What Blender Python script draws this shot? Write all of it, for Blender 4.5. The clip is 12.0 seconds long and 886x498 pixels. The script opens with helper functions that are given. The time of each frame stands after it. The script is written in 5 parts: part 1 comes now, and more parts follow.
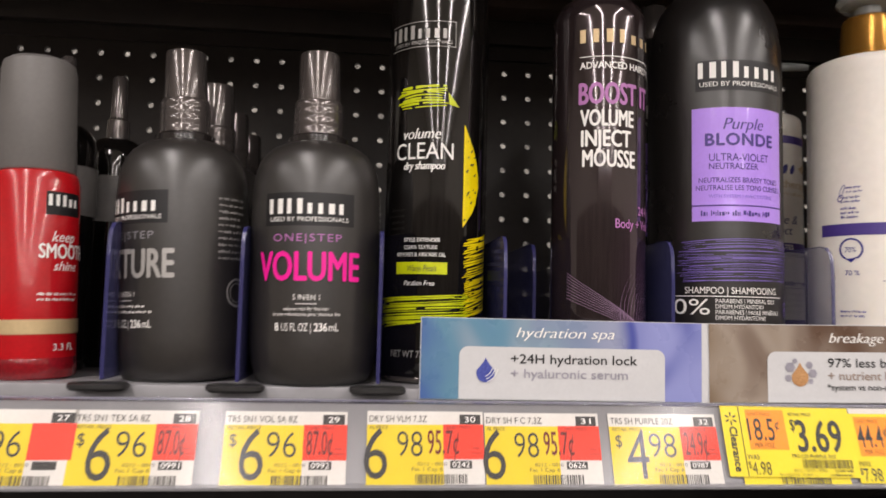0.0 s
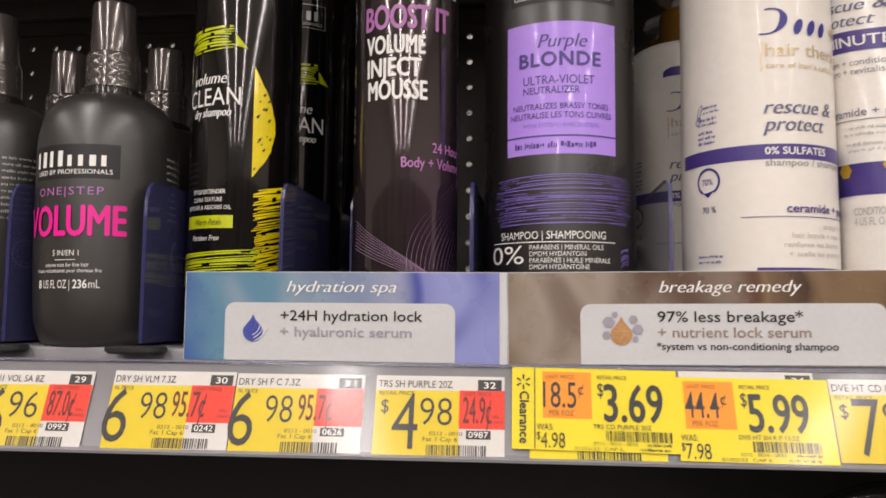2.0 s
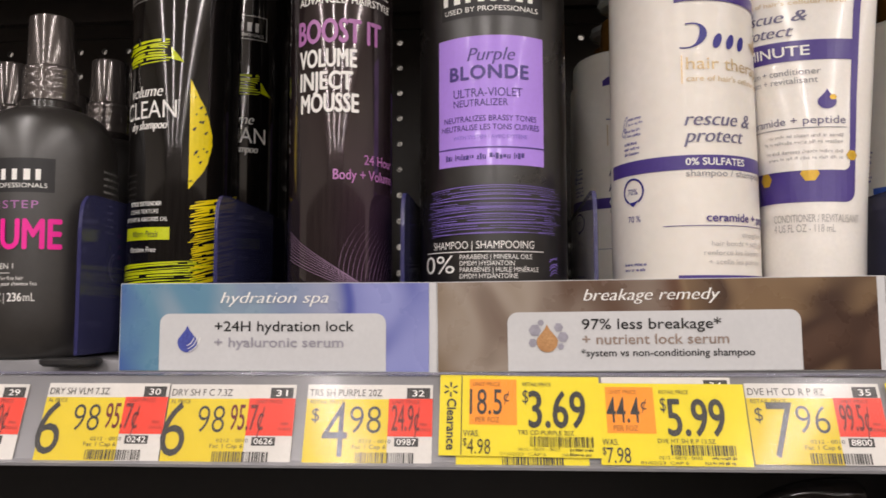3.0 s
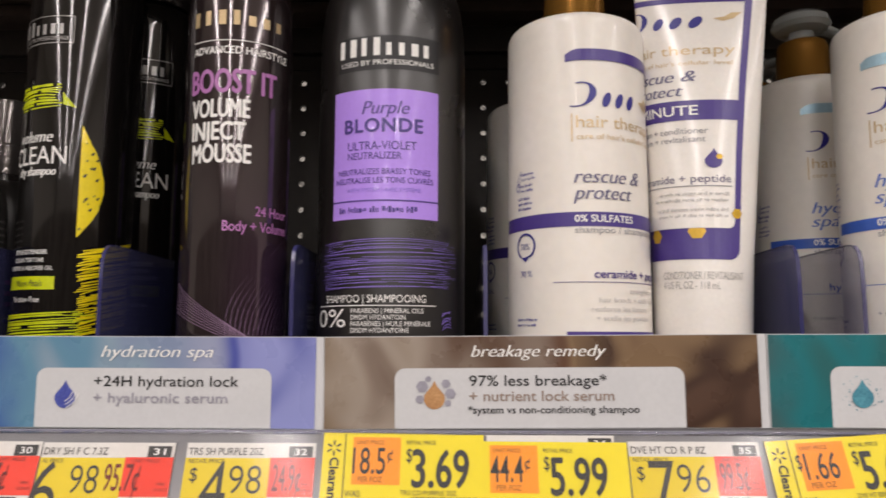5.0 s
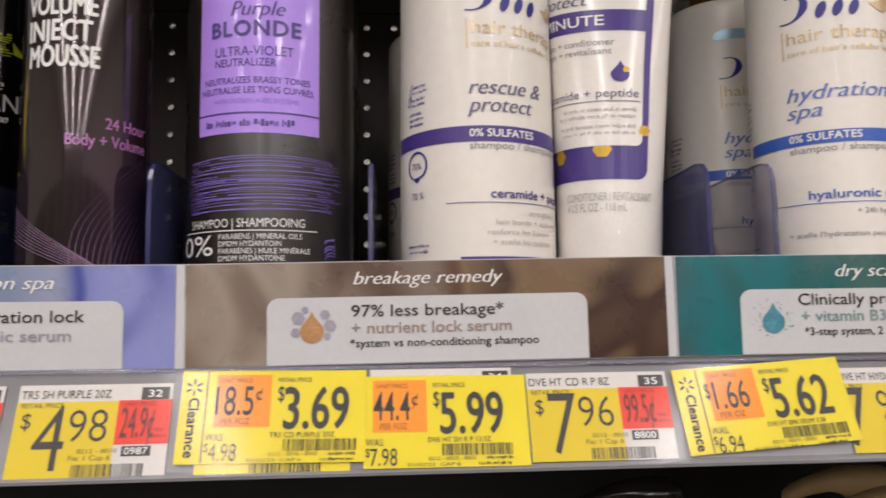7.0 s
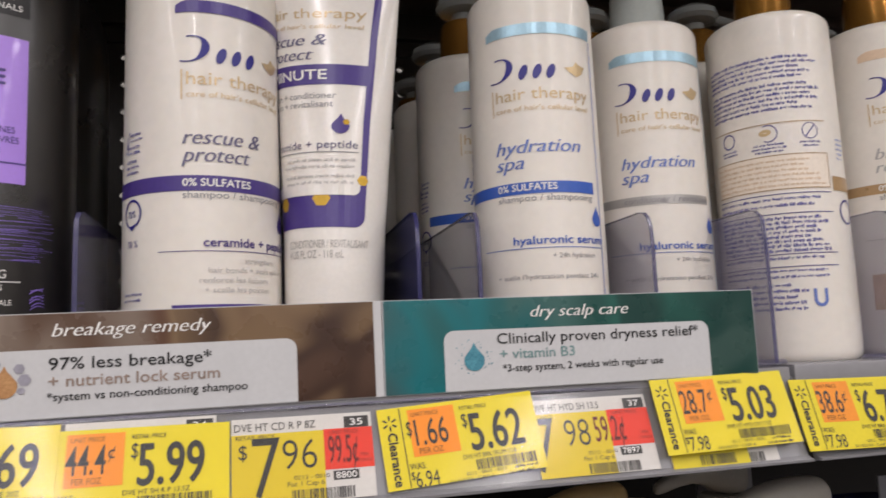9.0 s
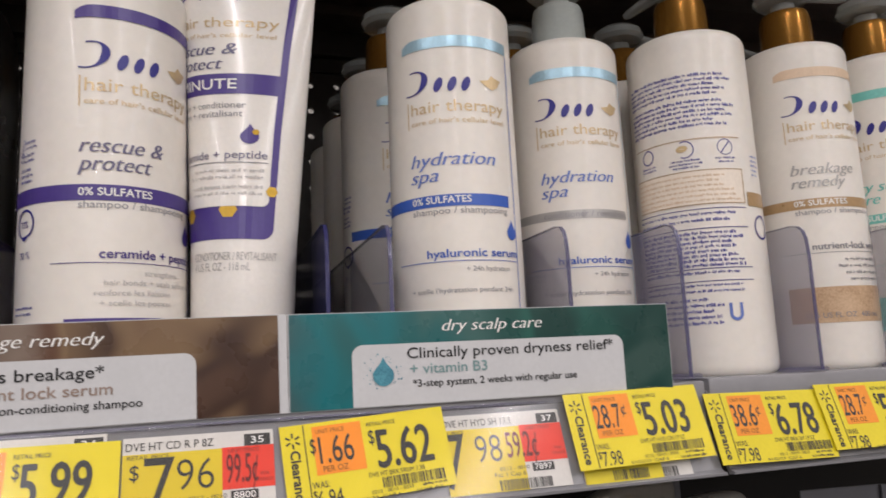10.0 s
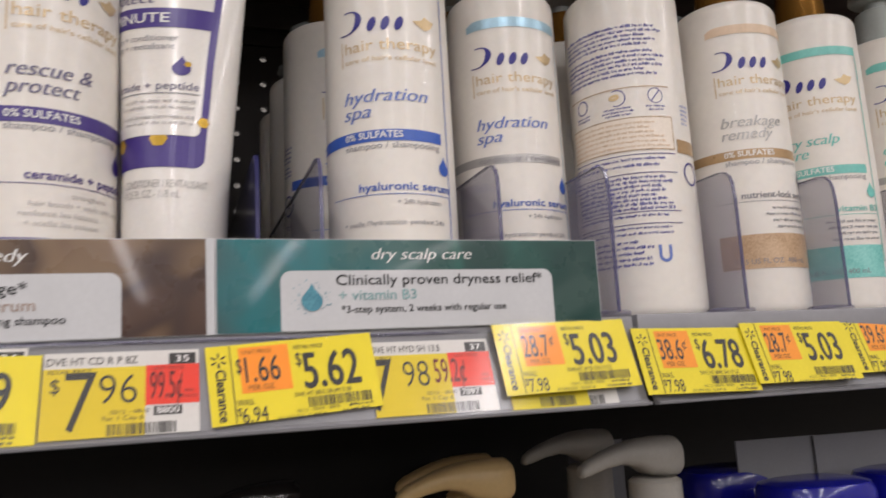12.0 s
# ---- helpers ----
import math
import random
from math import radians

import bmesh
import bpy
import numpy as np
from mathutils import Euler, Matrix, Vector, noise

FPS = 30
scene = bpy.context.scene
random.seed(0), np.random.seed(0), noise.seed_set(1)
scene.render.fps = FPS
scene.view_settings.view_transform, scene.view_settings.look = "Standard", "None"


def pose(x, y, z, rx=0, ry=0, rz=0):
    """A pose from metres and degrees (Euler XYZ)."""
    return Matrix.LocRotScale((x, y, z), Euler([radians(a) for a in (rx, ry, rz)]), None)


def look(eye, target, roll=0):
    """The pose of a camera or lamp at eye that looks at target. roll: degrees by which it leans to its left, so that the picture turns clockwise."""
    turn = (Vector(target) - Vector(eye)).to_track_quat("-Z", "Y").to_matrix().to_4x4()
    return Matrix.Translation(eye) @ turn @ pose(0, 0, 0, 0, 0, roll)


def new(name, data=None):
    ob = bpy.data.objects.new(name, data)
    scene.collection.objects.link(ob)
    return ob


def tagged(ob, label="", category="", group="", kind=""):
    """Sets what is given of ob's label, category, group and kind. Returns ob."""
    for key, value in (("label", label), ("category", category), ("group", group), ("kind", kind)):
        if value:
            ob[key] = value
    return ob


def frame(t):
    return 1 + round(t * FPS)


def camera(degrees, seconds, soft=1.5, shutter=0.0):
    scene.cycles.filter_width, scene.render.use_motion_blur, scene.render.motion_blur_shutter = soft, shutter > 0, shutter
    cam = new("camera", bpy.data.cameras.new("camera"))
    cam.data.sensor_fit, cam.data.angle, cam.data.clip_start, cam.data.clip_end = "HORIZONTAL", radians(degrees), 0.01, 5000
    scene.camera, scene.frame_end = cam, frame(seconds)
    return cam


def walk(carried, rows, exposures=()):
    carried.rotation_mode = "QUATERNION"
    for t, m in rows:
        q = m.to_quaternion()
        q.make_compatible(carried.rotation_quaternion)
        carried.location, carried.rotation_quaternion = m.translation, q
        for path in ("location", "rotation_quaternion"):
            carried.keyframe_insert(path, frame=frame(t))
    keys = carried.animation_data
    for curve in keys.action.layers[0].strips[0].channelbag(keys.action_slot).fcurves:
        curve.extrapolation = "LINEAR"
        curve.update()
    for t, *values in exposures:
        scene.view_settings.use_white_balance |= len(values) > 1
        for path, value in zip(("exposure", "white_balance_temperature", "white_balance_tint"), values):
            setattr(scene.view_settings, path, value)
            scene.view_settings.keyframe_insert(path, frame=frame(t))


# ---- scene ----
cam = camera(60.3, 12.0, soft=1.6, shutter=0.5)
PATH = [
    (0, (-0.165, -0.376, 1.303), (0.019, 1.609, 1.465), 1.4),
    (0.3, (-0.122, -0.356, 1.303), (-0.095, 1.633, 1.495), 0.1),
    (0.5, (-0.100, -0.344, 1.304), (-0.128, 1.646, 1.498), -0.4),
    (1, (-0.018, -0.321, 1.279), (-0.227, 1.662, 1.430), 0.6),
    (1.5, (0.003, -0.323, 1.279), (-0.216, 1.657, 1.448), 0.8),
    (2, (0.011, -0.335, 1.283), (-0.2, 1.647, 1.446), 0.5),
    (2.5, (0.022, -0.343, 1.287), (-0.17, 1.641, 1.452), 0.2),
    (3, (0.034, -0.34, 1.288), (-0.128, 1.647, 1.446), -0.1),
    (5, (0.065, -0.337, 1.299), (0.007, 1.648, 1.535), 0.2),
    (5.5, (0.08, -0.324, 1.293), (0.077, 1.663, 1.52), -0.4),
    (6, (0.079, -0.31, 1.289), (0.121, 1.68, 1.493), -0.7),
    (6.5, (0.077, -0.301, 1.287), (0.146, 1.689, 1.473), -1.0),
    (7, (0.085, -0.3, 1.276), (0.201, 1.687, 1.473), -0.7),
    (7.5, (0.102, -0.3, 1.28), (0.318, 1.678, 1.487), -0.5),
    (7.7, (0.108, -0.301, 1.28), (0.374, 1.669, 1.496), -0.6),
    (9.3, (0.149, -0.323, 1.284), (0.663, 1.593, 1.542), -2.5),
    (9.5, (0.153, -0.321, 1.282), (0.691, 1.586, 1.556), -2.5),
    (10, (0.164, -0.321, 1.279), (0.745, 1.569, 1.577), -2.7),
    (10.5, (0.175, -0.313, 1.271), (0.798, 1.565, 1.561), -2.6),
    (11, (0.182, -0.312, 1.266), (0.841, 1.551, 1.574), -3.6),
    (11.5, (0.194, -0.314, 1.261), (0.894, 1.534, 1.569), -3.4),
    (12, (0.18, -0.326, 1.242), (0.831, 1.537, 1.567), -3.0),
]
walk(cam, [(t, look(eye, target, roll)) for t, eye, target, roll in PATH],
     [(0, 0.20, 6500, 10), (1.0, 0.12, 6520, 10), (2.5, 0.02, 6520, 10), (5.0, -0.05, 6450, 10), (7.5, -0.14, 6300, 10), (9.5, -0.23, 6200, 10), (12.0, -0.22, 6200, 10)])

# ---- light ----
world = bpy.data.worlds.new("store_air")
world.use_nodes = True
world.node_tree.nodes["Background"].inputs[0].default_value = (0.9, 0.95, 1.0, 1)
world.node_tree.nodes["Background"].inputs[1].default_value = 0.02
scene.world = world
CEILING = 4.6
LAMP_POWER = 372.0
for lx in (-5.0, -1.12, 2.75, 6.65):
    ld = bpy.data.lights.new("ceiling_strip", "AREA")
    ld.shape, ld.size, ld.size_y, ld.energy = "RECTANGLE", 0.13, 30.0, LAMP_POWER * 30.0 / 13.0
    ld.color = (1.0, 0.92, 0.893)
    lo = new("ceiling_strip", ld)
    lo.matrix_world = pose(lx, -14.9, CEILING - 0.06)
for lx in (-2.4, 1.2):
    ld = bpy.data.lights.new("next_aisle_strip", "AREA")
    ld.shape, ld.size, ld.size_y, ld.energy = "RECTANGLE", 0.13, 3.0, 42.0
    ld.color = (1.0, 0.92, 0.893)
    lo = new("next_aisle_strip", ld)
    lo.matrix_world = pose(lx, 2.2, CEILING - 0.06)


# ---- materials ----
def lin(h):
    c = [int(h[i:i + 2], 16) / 255 for i in (0, 2, 4)]
    return tuple(v / 12.92 if v <= 0.04045 else ((v + 0.055) / 1.055) ** 2.4 for v in c) + (1.0,)


MATS = {}


def mat(name, color, rough=0.5, metal=0.0, vary=0.08, scale=60.0, bump=0.0, bump_scale=400.0, coat=0.0, spec=0.5,
        transmission=0.0, alpha=1.0, sss=0.0, ior=1.45, rough_vary=0.06, color2=None):
    """A principled surface with two scales of variation in colour and gloss, and a fine relief."""
    m = bpy.data.materials.new(name)
    m.use_nodes = True
    nt = m.node_tree
    p = nt.nodes["Principled BSDF"]
    c = lin(color) if isinstance(color, str) else (*color, 1.0)
    tc = nt.nodes.new("ShaderNodeTexCoord")
    n1 = nt.nodes.new("ShaderNodeTexNoise")
    n1.inputs["Scale"].default_value, n1.inputs["Detail"].default_value = scale, 5.0
    n2 = nt.nodes.new("ShaderNodeTexNoise")
    n2.inputs["Scale"].default_value, n2.inputs["Detail"].default_value = scale * 9, 3.0
    nt.links.new(tc.outputs["Object"], n1.inputs["Vector"])
    nt.links.new(tc.outputs["Object"], n2.inputs["Vector"])
    mul = nt.nodes.new("ShaderNodeMath")
    mul.operation = "MULTIPLY"
    nt.links.new(n1.outputs["Fac"], mul.inputs[0])
    nt.links.new(n2.outputs["Fac"], mul.inputs[1])
    ramp = nt.nodes.new("ShaderNodeMapRange")
    ramp.inputs["From Min"].default_value, ramp.inputs["From Max"].default_value = 0.12, 0.40
    nt.links.new(mul.outputs[0], ramp.inputs["Value"])
    mix = nt.nodes.new("ShaderNodeMix")
    mix.data_type = "RGBA"
    lo = lin(color2) if color2 else tuple(v * (1 - 2 * vary) for v in c[:3]) + (1,)
    mix.inputs[6].default_value, mix.inputs[7].default_value = lo, c
    nt.links.new(ramp.outputs[0], mix.inputs[0])
    nt.links.new(mix.outputs[2], p.inputs["Base Color"])
    rr = nt.nodes.new("ShaderNodeMapRange")
    rr.inputs["To Min"].default_value, rr.inputs["To Max"].default_value = rough + rough_vary, max(0.02, rough - rough_vary)
    nt.links.new(n1.outputs["Fac"], rr.inputs["Value"])
    nt.links.new(rr.outputs[0], p.inputs["Roughness"])
    p.inputs["Metallic"].default_value = metal
    p.inputs["Coat Weight"].default_value = coat
    p.inputs["Coat Roughness"].default_value = 0.06
    p.inputs["Specular IOR Level"].default_value = spec
    p.inputs["Transmission Weight"].default_value = transmission
    p.inputs["IOR"].default_value = ior
    p.inputs["Alpha"].default_value = alpha
    if sss:
        p.inputs["Subsurface Weight"].default_value = sss
        p.inputs["Subsurface Radius"].default_value = (0.004, 0.003, 0.002)
        p.inputs["Subsurface Scale"].default_value = 1.0
    if bump:
        nb = nt.nodes.new("ShaderNodeTexNoise")
        nb.inputs["Scale"].default_value, nb.inputs["Detail"].default_value = bump_scale, 4.0
        nt.links.new(tc.outputs["Object"], nb.inputs["Vector"])
        b = nt.nodes.new("ShaderNodeBump")
        b.inputs["Strength"].default_value, b.inputs["Distance"].default_value = bump, 0.0006
        nt.links.new(nb.outputs["Fac"], b.inputs["Height"])
        nt.links.new(b.outputs[0], p.inputs["Normal"])
    MATS[name] = m
    return m


def blotches(name, colors, width, scale=14.0, rough=0.28):
    """A printed picture of soft out-of-focus patches whose colours run on from one end to the other."""
    m = mat(name, colors[0], rough, coat=0.25)
    nt = m.node_tree
    p = nt.nodes["Principled BSDF"]
    tc = nt.nodes.new("ShaderNodeTexCoord")
    n = nt.nodes.new("ShaderNodeTexNoise")
    n.inputs["Scale"].default_value, n.inputs["Detail"].default_value, n.inputs["Distortion"].default_value = scale, 1.5, 1.2
    nt.links.new(tc.outputs["Object"], n.inputs["Vector"])
    sep = nt.nodes.new("ShaderNodeSeparateXYZ")
    nt.links.new(tc.outputs["Object"], sep.inputs[0])
    along = nt.nodes.new("ShaderNodeMapRange")
    along.inputs["From Max"].default_value = width
    along.inputs["To Min"].default_value, along.inputs["To Max"].default_value = 0.06, 0.94
    nt.links.new(sep.outputs[0], along.inputs["Value"])
    sway = nt.nodes.new("ShaderNodeMapRange")
    sway.inputs["From Min"].default_value, sway.inputs["From Max"].default_value = 0.3, 0.7
    sway.inputs["To Min"].default_value, sway.inputs["To Max"].default_value = -0.22, 0.22
    nt.links.new(n.outputs["Fac"], sway.inputs["Value"])
    add = nt.nodes.new("ShaderNodeMath")
    nt.links.new(along.outputs[0], add.inputs[0])
    nt.links.new(sway.outputs[0], add.inputs[1])
    r = nt.nodes.new("ShaderNodeValToRGB")
    r.color_ramp.interpolation = "EASE"
    e = r.color_ramp.elements
    for i, c in enumerate(colors):
        pos = i / (len(colors) - 1)
        el = e[i] if i < 2 else e.new(pos)
        el.position = pos
        el.color = lin(c)
    nt.links.new(add.outputs[0], r.inputs[0])
    nt.links.new(r.outputs[0], p.inputs["Base Color"])
    return m


BLACK_SATIN = mat("black_satin_plastic", "2d2a28", 0.36, vary=0.12, scale=40, bump=0.05, spec=0.95)
BLACK_SHEEN = mat("black_pearly_plastic", "1f1c1b", 0.29, vary=0.12, scale=40, bump=0.03, spec=0.95)
BLACK_CAN = mat("black_lacquered_can", "242120", 0.12, metal=0.7, vary=0.1, coat=0.9, rough_vary=0.02)
BOOST_CAN = mat("dark_brown_lacquered_can", "3c3133", 0.13, metal=0.6, vary=0.1, coat=1.0, rough_vary=0.02)


def plum_fade(m, color):
    """Let the can's lacquer fade to another colour low down on one side."""
    nt = m.node_tree
    p = nt.nodes["Principled BSDF"]
    tc = nt.nodes.new("ShaderNodeTexCoord")
    sep = nt.nodes.new("ShaderNodeSeparateXYZ")
    nt.links.new(tc.outputs["Object"], sep.inputs[0])
    fades = []
    for axis, a, b in ((0, -0.004, 0.022), (2, 0.120, 0.050)):
        r = nt.nodes.new("ShaderNodeMapRange")
        r.interpolation_type = "SMOOTHSTEP"
        r.inputs["From Min"].default_value, r.inputs["From Max"].default_value = a, b
        nt.links.new(sep.outputs[axis], r.inputs["Value"])
        fades.append(r)
    mul = nt.nodes.new("ShaderNodeMath")
    mul.operation = "MULTIPLY"
    nt.links.new(fades[0].outputs[0], mul.inputs[0])
    nt.links.new(fades[1].outputs[0], mul.inputs[1])
    mix = nt.nodes.new("ShaderNodeMix")
    mix.data_type = "RGBA"
    nt.links.new(mul.outputs[0], mix.inputs[0])
    nt.links.new(p.inputs["Base Color"].links[0].from_socket, mix.inputs[6])
    mix.inputs[7].default_value = lin(color)
    nt.links.new(mix.outputs[2], p.inputs["Base Color"])


plum_fade(BOOST_CAN, "4a3346")
BLACK_GLOSS = mat("black_gloss_plastic", "24201f", 0.13, vary=0.05, coat=0.3, rough_vary=0.03)
SMOKE_GREY = mat("smoke_grey_cap_plastic", "5d5755", 0.17, metal=0.55, vary=0.05, coat=0.5, rough_vary=0.02)
GREY_CAP = mat("grey_cap_plastic", "6d6a68", 0.42, vary=0.05)
RED = mat("red_bottle_plastic", "b5121b", 0.22, vary=0.08, coat=0.4, sss=0.1)
RED_CLEAR = mat("red_clear_plastic", "8e1520", 0.12, vary=0.08, coat=0.5, color2="6a1018")
WHITE_PLASTIC = mat("white_pearly_plastic", "ece6dd", 0.30, vary=0.03, scale=25, sss=0.12, coat=0.15, bump=0.02)
WHITE_PUMP = mat("white_pump_plastic", "e9e4da", 0.35, vary=0.04, sss=0.1)
# White and cream of the lower pumps, darkened to paint in the shelf's shade.
SHADED_WHITE = mat("shade_dulled_white_plastic", "aeaaa2", 0.38, vary=0.05, sss=0.1)
SHADED_CREAM = mat("shade_dulled_cream_plastic", "c8ab78", 0.38, vary=0.05, sss=0.1)
GOLD = mat("gold_collar", "c08a3e", 0.24, metal=0.75, vary=0.06, rough_vary=0.04)
CLEAR = mat("clear_pump_plastic", "d9dedd", 0.16, vary=0.03, transmission=0.65, ior=1.35, alpha=1.0)
GREY_PUMP = mat("pale_grey_pump_plastic", "b4bab6", 0.3, vary=0.05, sss=0.1)
BLUE_CAP = mat("blue_cap_plastic", "16188c", 0.2, vary=0.1, coat=0.3)
PURPLE_LABEL = mat("violet_label_print", "b48dee", 0.3, vary=0.03, coat=0.3)
PURPLE_INK = mat("deep_purple_ink", "4b3a86", 0.32, vary=0.05)
PURPLE_LINE = mat("violet_line_ink", "917ad6", 0.3, vary=0.05)
INDIGO_INK = mat("indigo_ink", "2e2a86", 0.35, vary=0.05)
BLUE_INK = mat("blue_ink", "3f63bd", 0.3, vary=0.05)
SOFT_BLUE_INK = mat("soft_blue_ink", "6a7fc4", 0.35, vary=0.05)
SKY_BAND = mat("pale_blue_foil", "a9cbdc", 0.3, metal=0.35, vary=0.08)
SIDE_INK = mat("muted_indigo_ink", "55529a", 0.35, vary=0.05)
BACK_INK = mat("dense_violet_blue_ink", "4f50a0", 0.35, vary=0.05)
TEAL_INK = mat("teal_ink", "7ccabf", 0.3, vary=0.08)
TAN_INK = mat("tan_ink", "b7976e", 0.3, metal=0.2, vary=0.08)
PEACH_INK = mat("pale_peach_ink", "e3c8aa", 0.35, vary=0.05)
GOLD_INK = mat("gold_ink", "d0b78c", 0.3, metal=0.3, vary=0.06)
GREY_INK = mat("grey_ink", "8f8d92", 0.4, vary=0.05)
PALE_INK = mat("pale_grey_ink", "c4c0bd", 0.4, vary=0.05)
WHITE_INK = mat("white_ink", "f0eeea", 0.35, vary=0.03)
SILVER_INK = mat("silver_ink", "b3b0ad", 0.3, metal=0.3, vary=0.05)
PINK_INK = mat("hot_pink_ink", "ef1f9a", 0.3, vary=0.03)
MAUVE_INK = mat("mauve_ink", "b273b0", 0.3, vary=0.04)
YELLOW_INK = mat("acid_yellow_ink", "f0d80a", 0.25, vary=0.05, coat=0.3)
LIME_INK = mat("lime_yellow_ink", "c9d40f", 0.25, vary=0.08, coat=0.3)
BLACK_INK = mat("black_ink", "1b1a1c", 0.4, vary=0.05)
DARK_INK = mat("faded_black_ink", "33312f", 0.45, vary=0.1)
PAPER = mat("white_tag_paper", "d2cec8", 0.55, vary=0.04, bump=0.03)
TAG_YELLOW = mat("yellow_tag_paper", "dfcc18", 0.5, vary=0.04, bump=0.03)
DULL_YELLOW = mat("duller_yellow_tag_ink", "d6bd1c", 0.5, vary=0.04, bump=0.03)
TAG_RED = mat("red_tag_ink", "e23c26", 0.5, vary=0.05)
TAG_ORANGE = mat("orange_tag_ink", "ee921c", 0.5, vary=0.05)
CARD = mat("white_card_print", "cccccd", 0.38, vary=0.03, coat=0.2)
STEEL = mat("grey_enamelled_steel", "8d8c8f", 0.38, vary=0.06, scale=18, metal=0.15, bump=0.04)
DARK_STEEL = mat("black_enamelled_steel", "37312e", 0.45, vary=0.12, scale=14, bump=0.05)
# Darker copy of the back steel; the shade under the shelf is in its colour.
SHADED_STEEL = mat("shade_darkened_steel", "1b1816", 0.5, vary=0.12, scale=14, bump=0.05)
BROWN_STEEL = mat("dark_brown_steel", "55463e", 0.5, vary=0.15, scale=10, bump=0.05)
BLACK_BASE = mat("black_matt_plastic", "252424", 0.45, vary=0.08)
CLEAR_FIN = mat("clear_divider_plastic", "75728f", 0.14, vary=0.08, alpha=0.34, coat=0.4)
CLEAR_EDGE = mat("pale_violet_divider_edge", "5c5a82", 0.2, vary=0.08, alpha=0.55)
FIN_EDGE = mat("violet_divider_edge", "383766", 0.2, vary=0.05, alpha=0.8)
FLOOR_MAT = mat("polished_concrete", "8f8a82", 0.25, vary=0.12, scale=3)
CEIL_MAT = mat("white_painted_ceiling", "d8d6d0", 0.8, vary=0.05, scale=2)
WALL_MAT = mat("pale_store_wall", "b5b0a8", 0.7, vary=0.1, scale=1.5)
# Near-black patches paint uneven brightness into the pegboard holes.
FAR_MAT = mat("patchy_hole_backing", "b9b5ae", 0.7, vary=0.06, scale=17, color2="0d0b0a")
STOCK = mat("mixed_shelf_stock", "a89f95", 0.5, vary=0.3, scale=5, color2="4c443d")


def clear_film(name, rough):
    """Clear film: a glossy reflection over a see-through sheet."""
    m = bpy.data.materials.new(name)
    m.use_nodes = True
    nt = m.node_tree
    nt.nodes.remove(nt.nodes["Principled BSDF"])
    mix = nt.nodes.new("ShaderNodeMixShader")
    clear = nt.nodes.new("ShaderNodeBsdfTransparent")
    gloss = nt.nodes.new("ShaderNodeBsdfGlossy")
    fres = nt.nodes.new("ShaderNodeFresnel")
    fres.inputs["IOR"].default_value = 1.24
    tc = nt.nodes.new("ShaderNodeTexCoord")
    n = nt.nodes.new("ShaderNodeTexNoise")
    n.inputs["Scale"].default_value, n.inputs["Detail"].default_value = 26.0, 2.0
    stretch = nt.nodes.new("ShaderNodeMapping")
    stretch.inputs["Scale"].default_value = (1.0, 1.0, 0.45)
    mr = nt.nodes.new("ShaderNodeMapRange")
    mr.inputs["To Min"].default_value, mr.inputs["To Max"].default_value = rough * 0.6, rough * 1.6
    bump = nt.nodes.new("ShaderNodeBump")
    bump.inputs["Strength"].default_value, bump.inputs["Distance"].default_value = 0.30, 0.001
    nt.links.new(tc.outputs["Object"], stretch.inputs["Vector"])
    nt.links.new(stretch.outputs[0], n.inputs["Vector"])
    nt.links.new(n.outputs["Fac"], mr.inputs["Value"])
    nt.links.new(n.outputs["Fac"], bump.inputs["Height"])
    nt.links.new(bump.outputs[0], gloss.inputs["Normal"])
    nt.links.new(mr.outputs[0], gloss.inputs["Roughness"])
    nt.links.new(fres.outputs[0], mix.inputs[0])
    nt.links.new(clear.outputs[0], mix.inputs[1])
    nt.links.new(gloss.outputs[0], mix.inputs[2])
    nt.links.new(mix.outputs[0], nt.nodes["Material Output"].inputs["Surface"])
    return m


COVER = clear_film("clear_tag_cover", 0.115)


# ---- building helpers ----
def finish(bm, name, material, parent=None, smooth=True, label=""):
    bmesh.ops.recalc_face_normals(bm, faces=bm.faces)
    if smooth:
        for f in bm.faces:
            f.smooth = True
        for e in bm.edges:
            if len(e.link_faces) == 2 and e.calc_face_angle(0) > 0.6:
                e.smooth = False
    me = bpy.data.meshes.new(name)
    bm.to_mesh(me)
    bm.free()
    me.materials.append(material)
    ob = new(name, me)
    if parent:
        ob.parent = parent
    if label:
        ob["label"] = label
    return ob


MAIN = {}


def part(name, bm, material, parent, label="", smooth=True):
    ob = finish(bm, name, material, parent, smooth, label)
    if name in ("body", "paper", "sheet"):
        MAIN.setdefault(parent.name, ob)
    return ob


def thing(name, m, label, category, group="", kind=""):
    ob = new(name)
    ob.empty_display_size = 0.02
    ob.matrix_world = m
    return tagged(ob, label, category, group, kind)


def slab(x0, x1, y0, y1, z0, z1, bevel=0.0, seg=2):
    bm = bmesh.new()
    bmesh.ops.create_cube(bm, size=1.0)
    for v in bm.verts:
        v.co = Vector(((x0 + x1) / 2 + v.co.x * (x1 - x0), (y0 + y1) / 2 + v.co.y * (y1 - y0), (z0 + z1) / 2 + v.co.z * (z1 - z0)))
    if bevel:
        bmesh.ops.bevel(bm, geom=bm.edges[:], offset=bevel, segments=seg, profile=0.6, affect="EDGES")
    return bm


